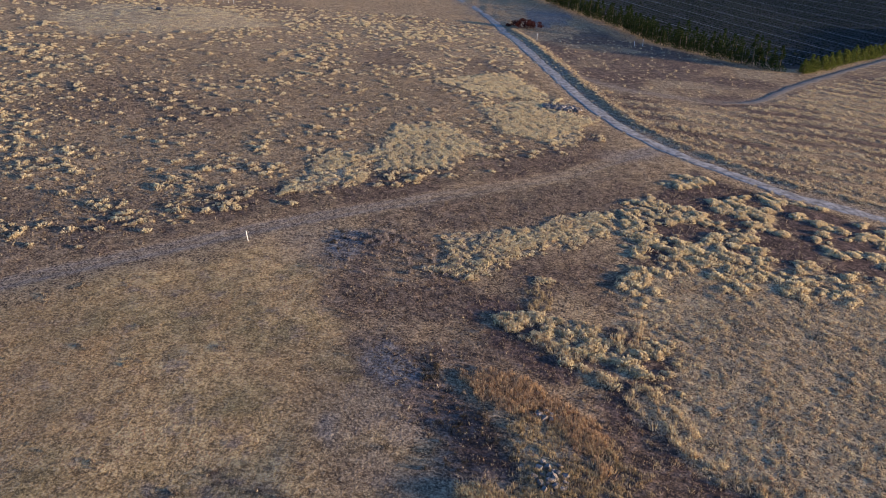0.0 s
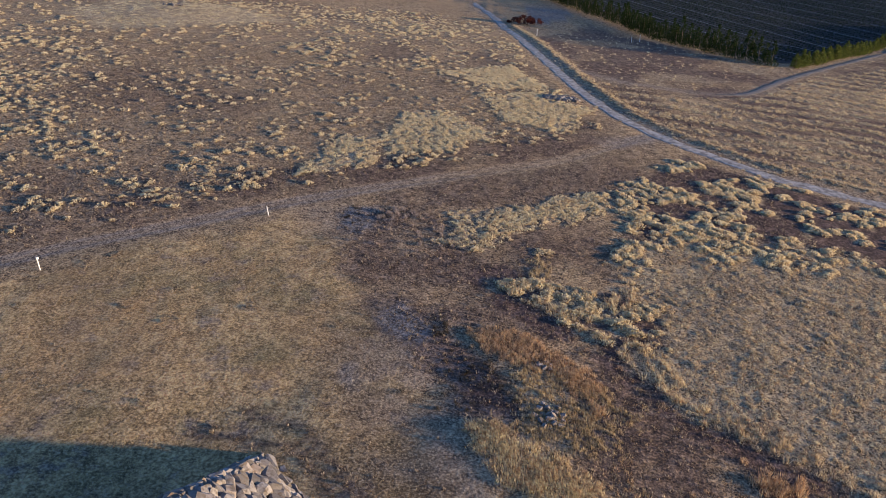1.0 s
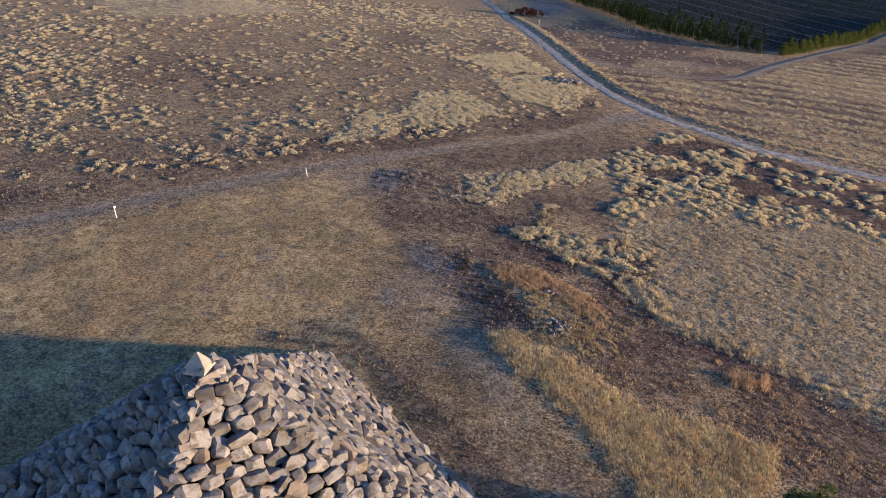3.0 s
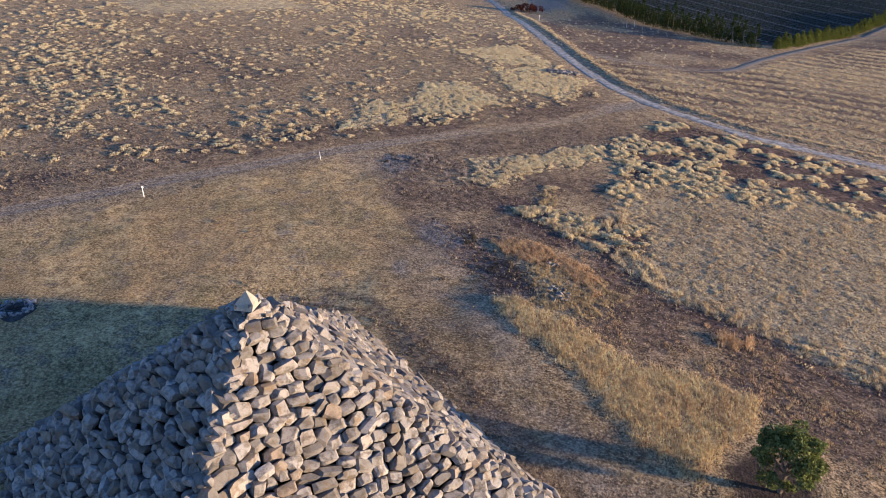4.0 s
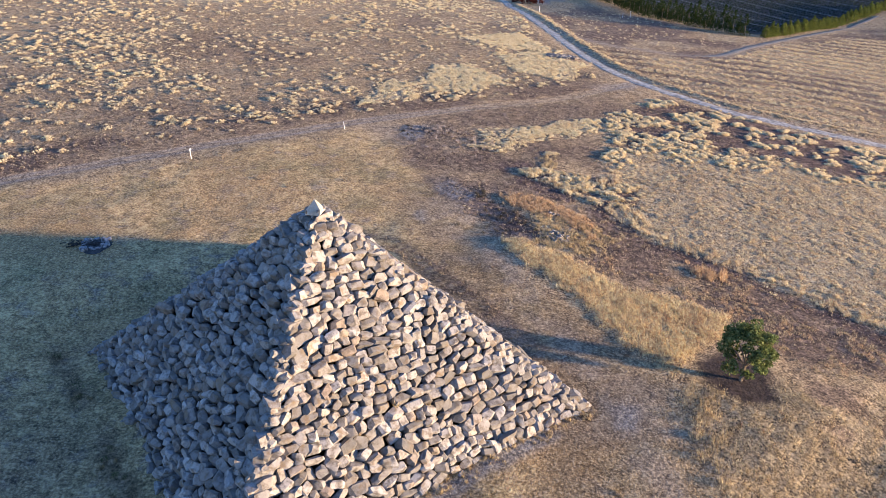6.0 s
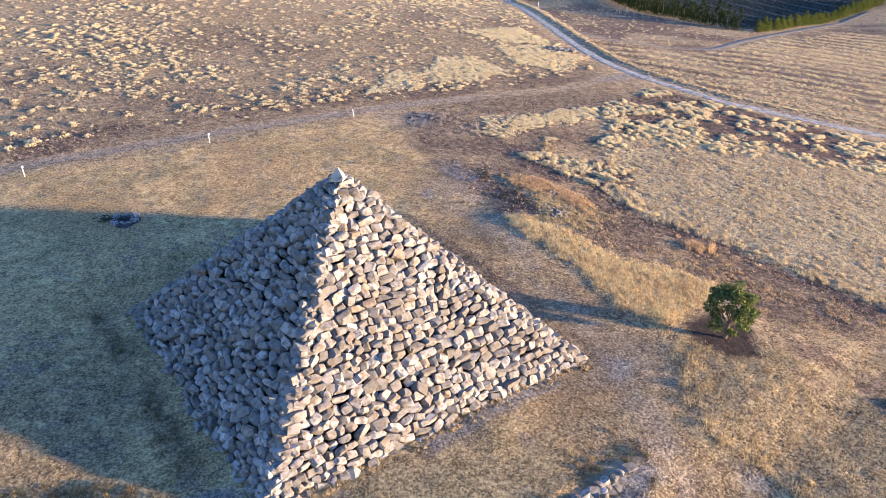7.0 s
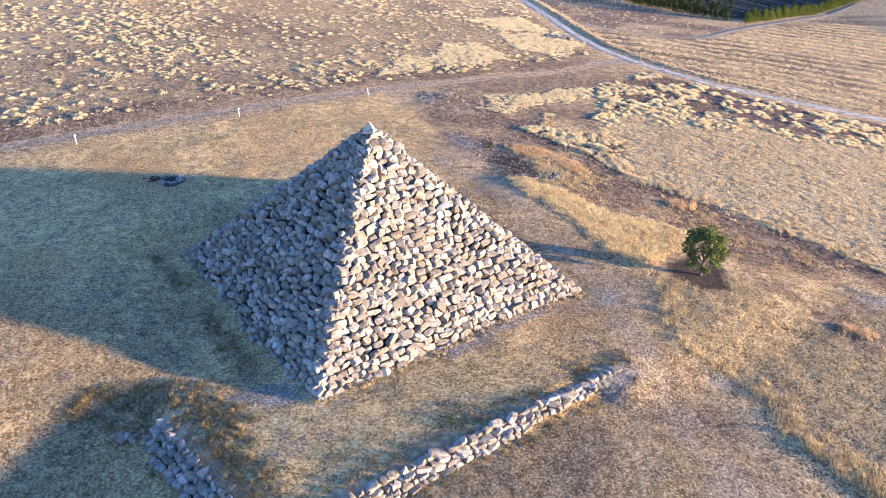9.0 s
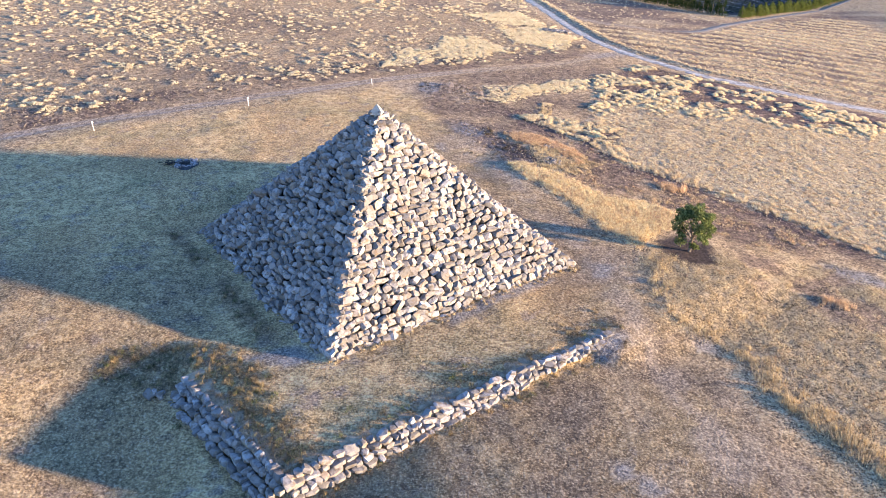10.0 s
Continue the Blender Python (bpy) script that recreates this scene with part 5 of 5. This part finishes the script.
# ---- posts, heaps and the fire ring ----
def marker_post(x, y, tall, lean, cap):
    top = tagged(new("marker_post"), "white painted marker post beside a dirt track", "post", "white marker posts")
    top.matrix_basis = Matrix.Translation((x, y, gz(x, y))) @ Euler((lean[0], lean[1], 0.4)).to_matrix().to_4x4()
    bm = bmesh.new()
    bmesh.ops.create_cube(bm, size=1)
    bmesh.ops.scale(bm, verts=bm.verts, vec=(0.10, 0.10, tall + 0.3))
    bmesh.ops.translate(bm, verts=bm.verts, vec=(0, 0, tall / 2 - 0.15))
    bmesh.ops.bevel(bm, geom=bm.edges[:], offset=0.015, segments=1, affect="EDGES")
    part("shaft", bm, M_PAINT, top)
    if cap:
        bm = bmesh.new()
        bmesh.ops.create_cube(bm, size=1)
        bmesh.ops.scale(bm, verts=bm.verts, vec=(0.26, 0.16, 0.24))
        bmesh.ops.translate(bm, verts=bm.verts, vec=(0.04, 0, tall + 0.08))
        bmesh.ops.bevel(bm, geom=bm.edges[:], offset=0.03, segments=1, affect="EDGES")
        part("cap", bm, M_PAINT, top, "white square head")


for x, y, tall, lean, cap in ((-45.5, 34.5, 1.25, (0.02, -0.06), True), (-25.8, 49.2, 1.25, (0.0, -0.05), True), (-6.7, 64.9, 1.2, (0.0, -0.1), False),
                              (37.9, 211.6, 1.6, (0, 0), True), (66.2, 215.4, 1.7, (0, 0), False), (69.9, 221.0, 1.9, (0, 0), True),
                              (-61.0, 243.2, 1.6, (0, 0), False), (-59.2, 243.1, 1.6, (0, 0), False), (-57.3, 242.1, 1.6, (0, 0), False), (-55.3, 241.1, 1.5, (0, 0), False)):
    marker_post(x, y, tall, lean, cap)


def stone_heap(x, y, rx, ry, n, size, seed, label):
    rng = random.Random(seed)
    top = tagged(new("stone_heap"), label, "stone heap", "stone heaps in the grass")
    top.location = (x, y, 0)
    for i in range(n):
        a, k = rng.uniform(0, 6.28), math.sqrt(rng.random())
        px, py = math.cos(a) * rx * k, math.sin(a) * ry * k
        s = size * rng.uniform(0.5, 1.2)
        z = gz(x + px, y + py) + s * 0.25 + (1 - k) * size * 0.35
        m = Matrix.Translation((px, py, z)) @ Euler((rng.uniform(-0.5, 0.5), rng.uniform(-0.5, 0.5), rng.uniform(0, 6.28))).to_matrix().to_4x4()
        part_mesh("stone", rng.choice(BLOCKS), top, "", m @ Matrix.Diagonal((s * 1.3, s, s * 0.8, 1)))


stone_heap(35.0, 127.8, 3.6, 1.6, 85, 0.62, 1, "long heap of pale field stones in straw grass")
stone_heap(23.0, 31.8, 1.2, 1.7, 34, 0.34, 2, "small heap of grey stones among dry grass")
stone_heap(23.3, 38.8, 0.7, 0.9, 14, 0.32, 3, "few grey stones among orange ferns")
stone_heap(-62.0, 196.0, 3.0, 1.2, 16, 0.8, 4, "dark brown heap of stones on a grassy mound")
stone_heap(-17.4, -22.6, 0.9, 0.25, 4, 0.75, 5, "loose square stones at the end of the wall")


def fire_ring(x, y):
    rng = random.Random(3)
    top = tagged(new("fire_ring"), "ring of stones with black ash, on mown grass", "fire pit")
    top.location = (x, y, gz(x, y))
    for i in range(23):
        a, far = i / 23 * 6.283 + rng.gauss(0, 0.1), rng.uniform(1.05, 1.6)
        s = rng.uniform(0.25, 0.6)
        m = Matrix.Translation((math.cos(a) * far * 1.1, math.sin(a) * far, s * 0.22)) @ Euler((rng.uniform(-0.5, 0.5), rng.uniform(-0.3, 0.3), rng.uniform(0, 6.28))).to_matrix().to_4x4()
        part_mesh("stone", rng.choice(SOOTY), top, "", m @ Matrix.Diagonal((s, s * 1.3, s * 0.85, 1)))
    bm = bmesh.new()
    bmesh.ops.create_cone(bm, cap_ends=True, segments=30, radius1=1.85, radius2=1.35, depth=0.14)
    for v in bm.verts:
        k = 1 + 0.3 * noise.noise(Vector((v.co.x * 0.9, v.co.y * 0.9, 3)))
        v.co = Vector((v.co.x * k, v.co.y * k, v.co.z + 0.02 + noise.noise(v.co * 3) * 0.05))
    part("ash_bed", bm, M_ASH, top, "black ash")
    for a, l in ((0.4, 1.2), (1.7, 0.9), (2.6, 1.1)):
        bm = bmesh.new()
        limb(bm, (-math.cos(a) * l / 2, -math.sin(a) * l / 2, 0.14), (math.cos(a) * l / 2, math.sin(a) * l / 2, 0.22), 0.08, 0.06)
        part("log", bm, M_CHAR, top, "charred log")


fire_ring(-28.6, 23.7)


def firewood(x, y):
    rng = random.Random(12)
    top = tagged(new("firewood_pile"), "low pile of dark charred branches beside the fire ring", "firewood")
    top.location = (x, y, gz(x, y))
    for i in range(22):
        a, l = rng.gauss(0.3, 0.7), rng.uniform(0.5, 1.1)
        ox, oy, oz = rng.gauss(0, 0.5), rng.gauss(0, 0.3), 0.06 + 0.012 * i
        bm = bmesh.new()
        limb(bm, (ox - math.cos(a) * l / 2, oy - math.sin(a) * l / 2, oz), (ox + math.cos(a) * l / 2, oy + math.sin(a) * l / 2, oz + rng.uniform(-0.03, 0.12)), rng.uniform(0.04, 0.08), 0.03, 5)
        part("branch", bm, M_CHAR, top)


firewood(-30.6, 23.3)
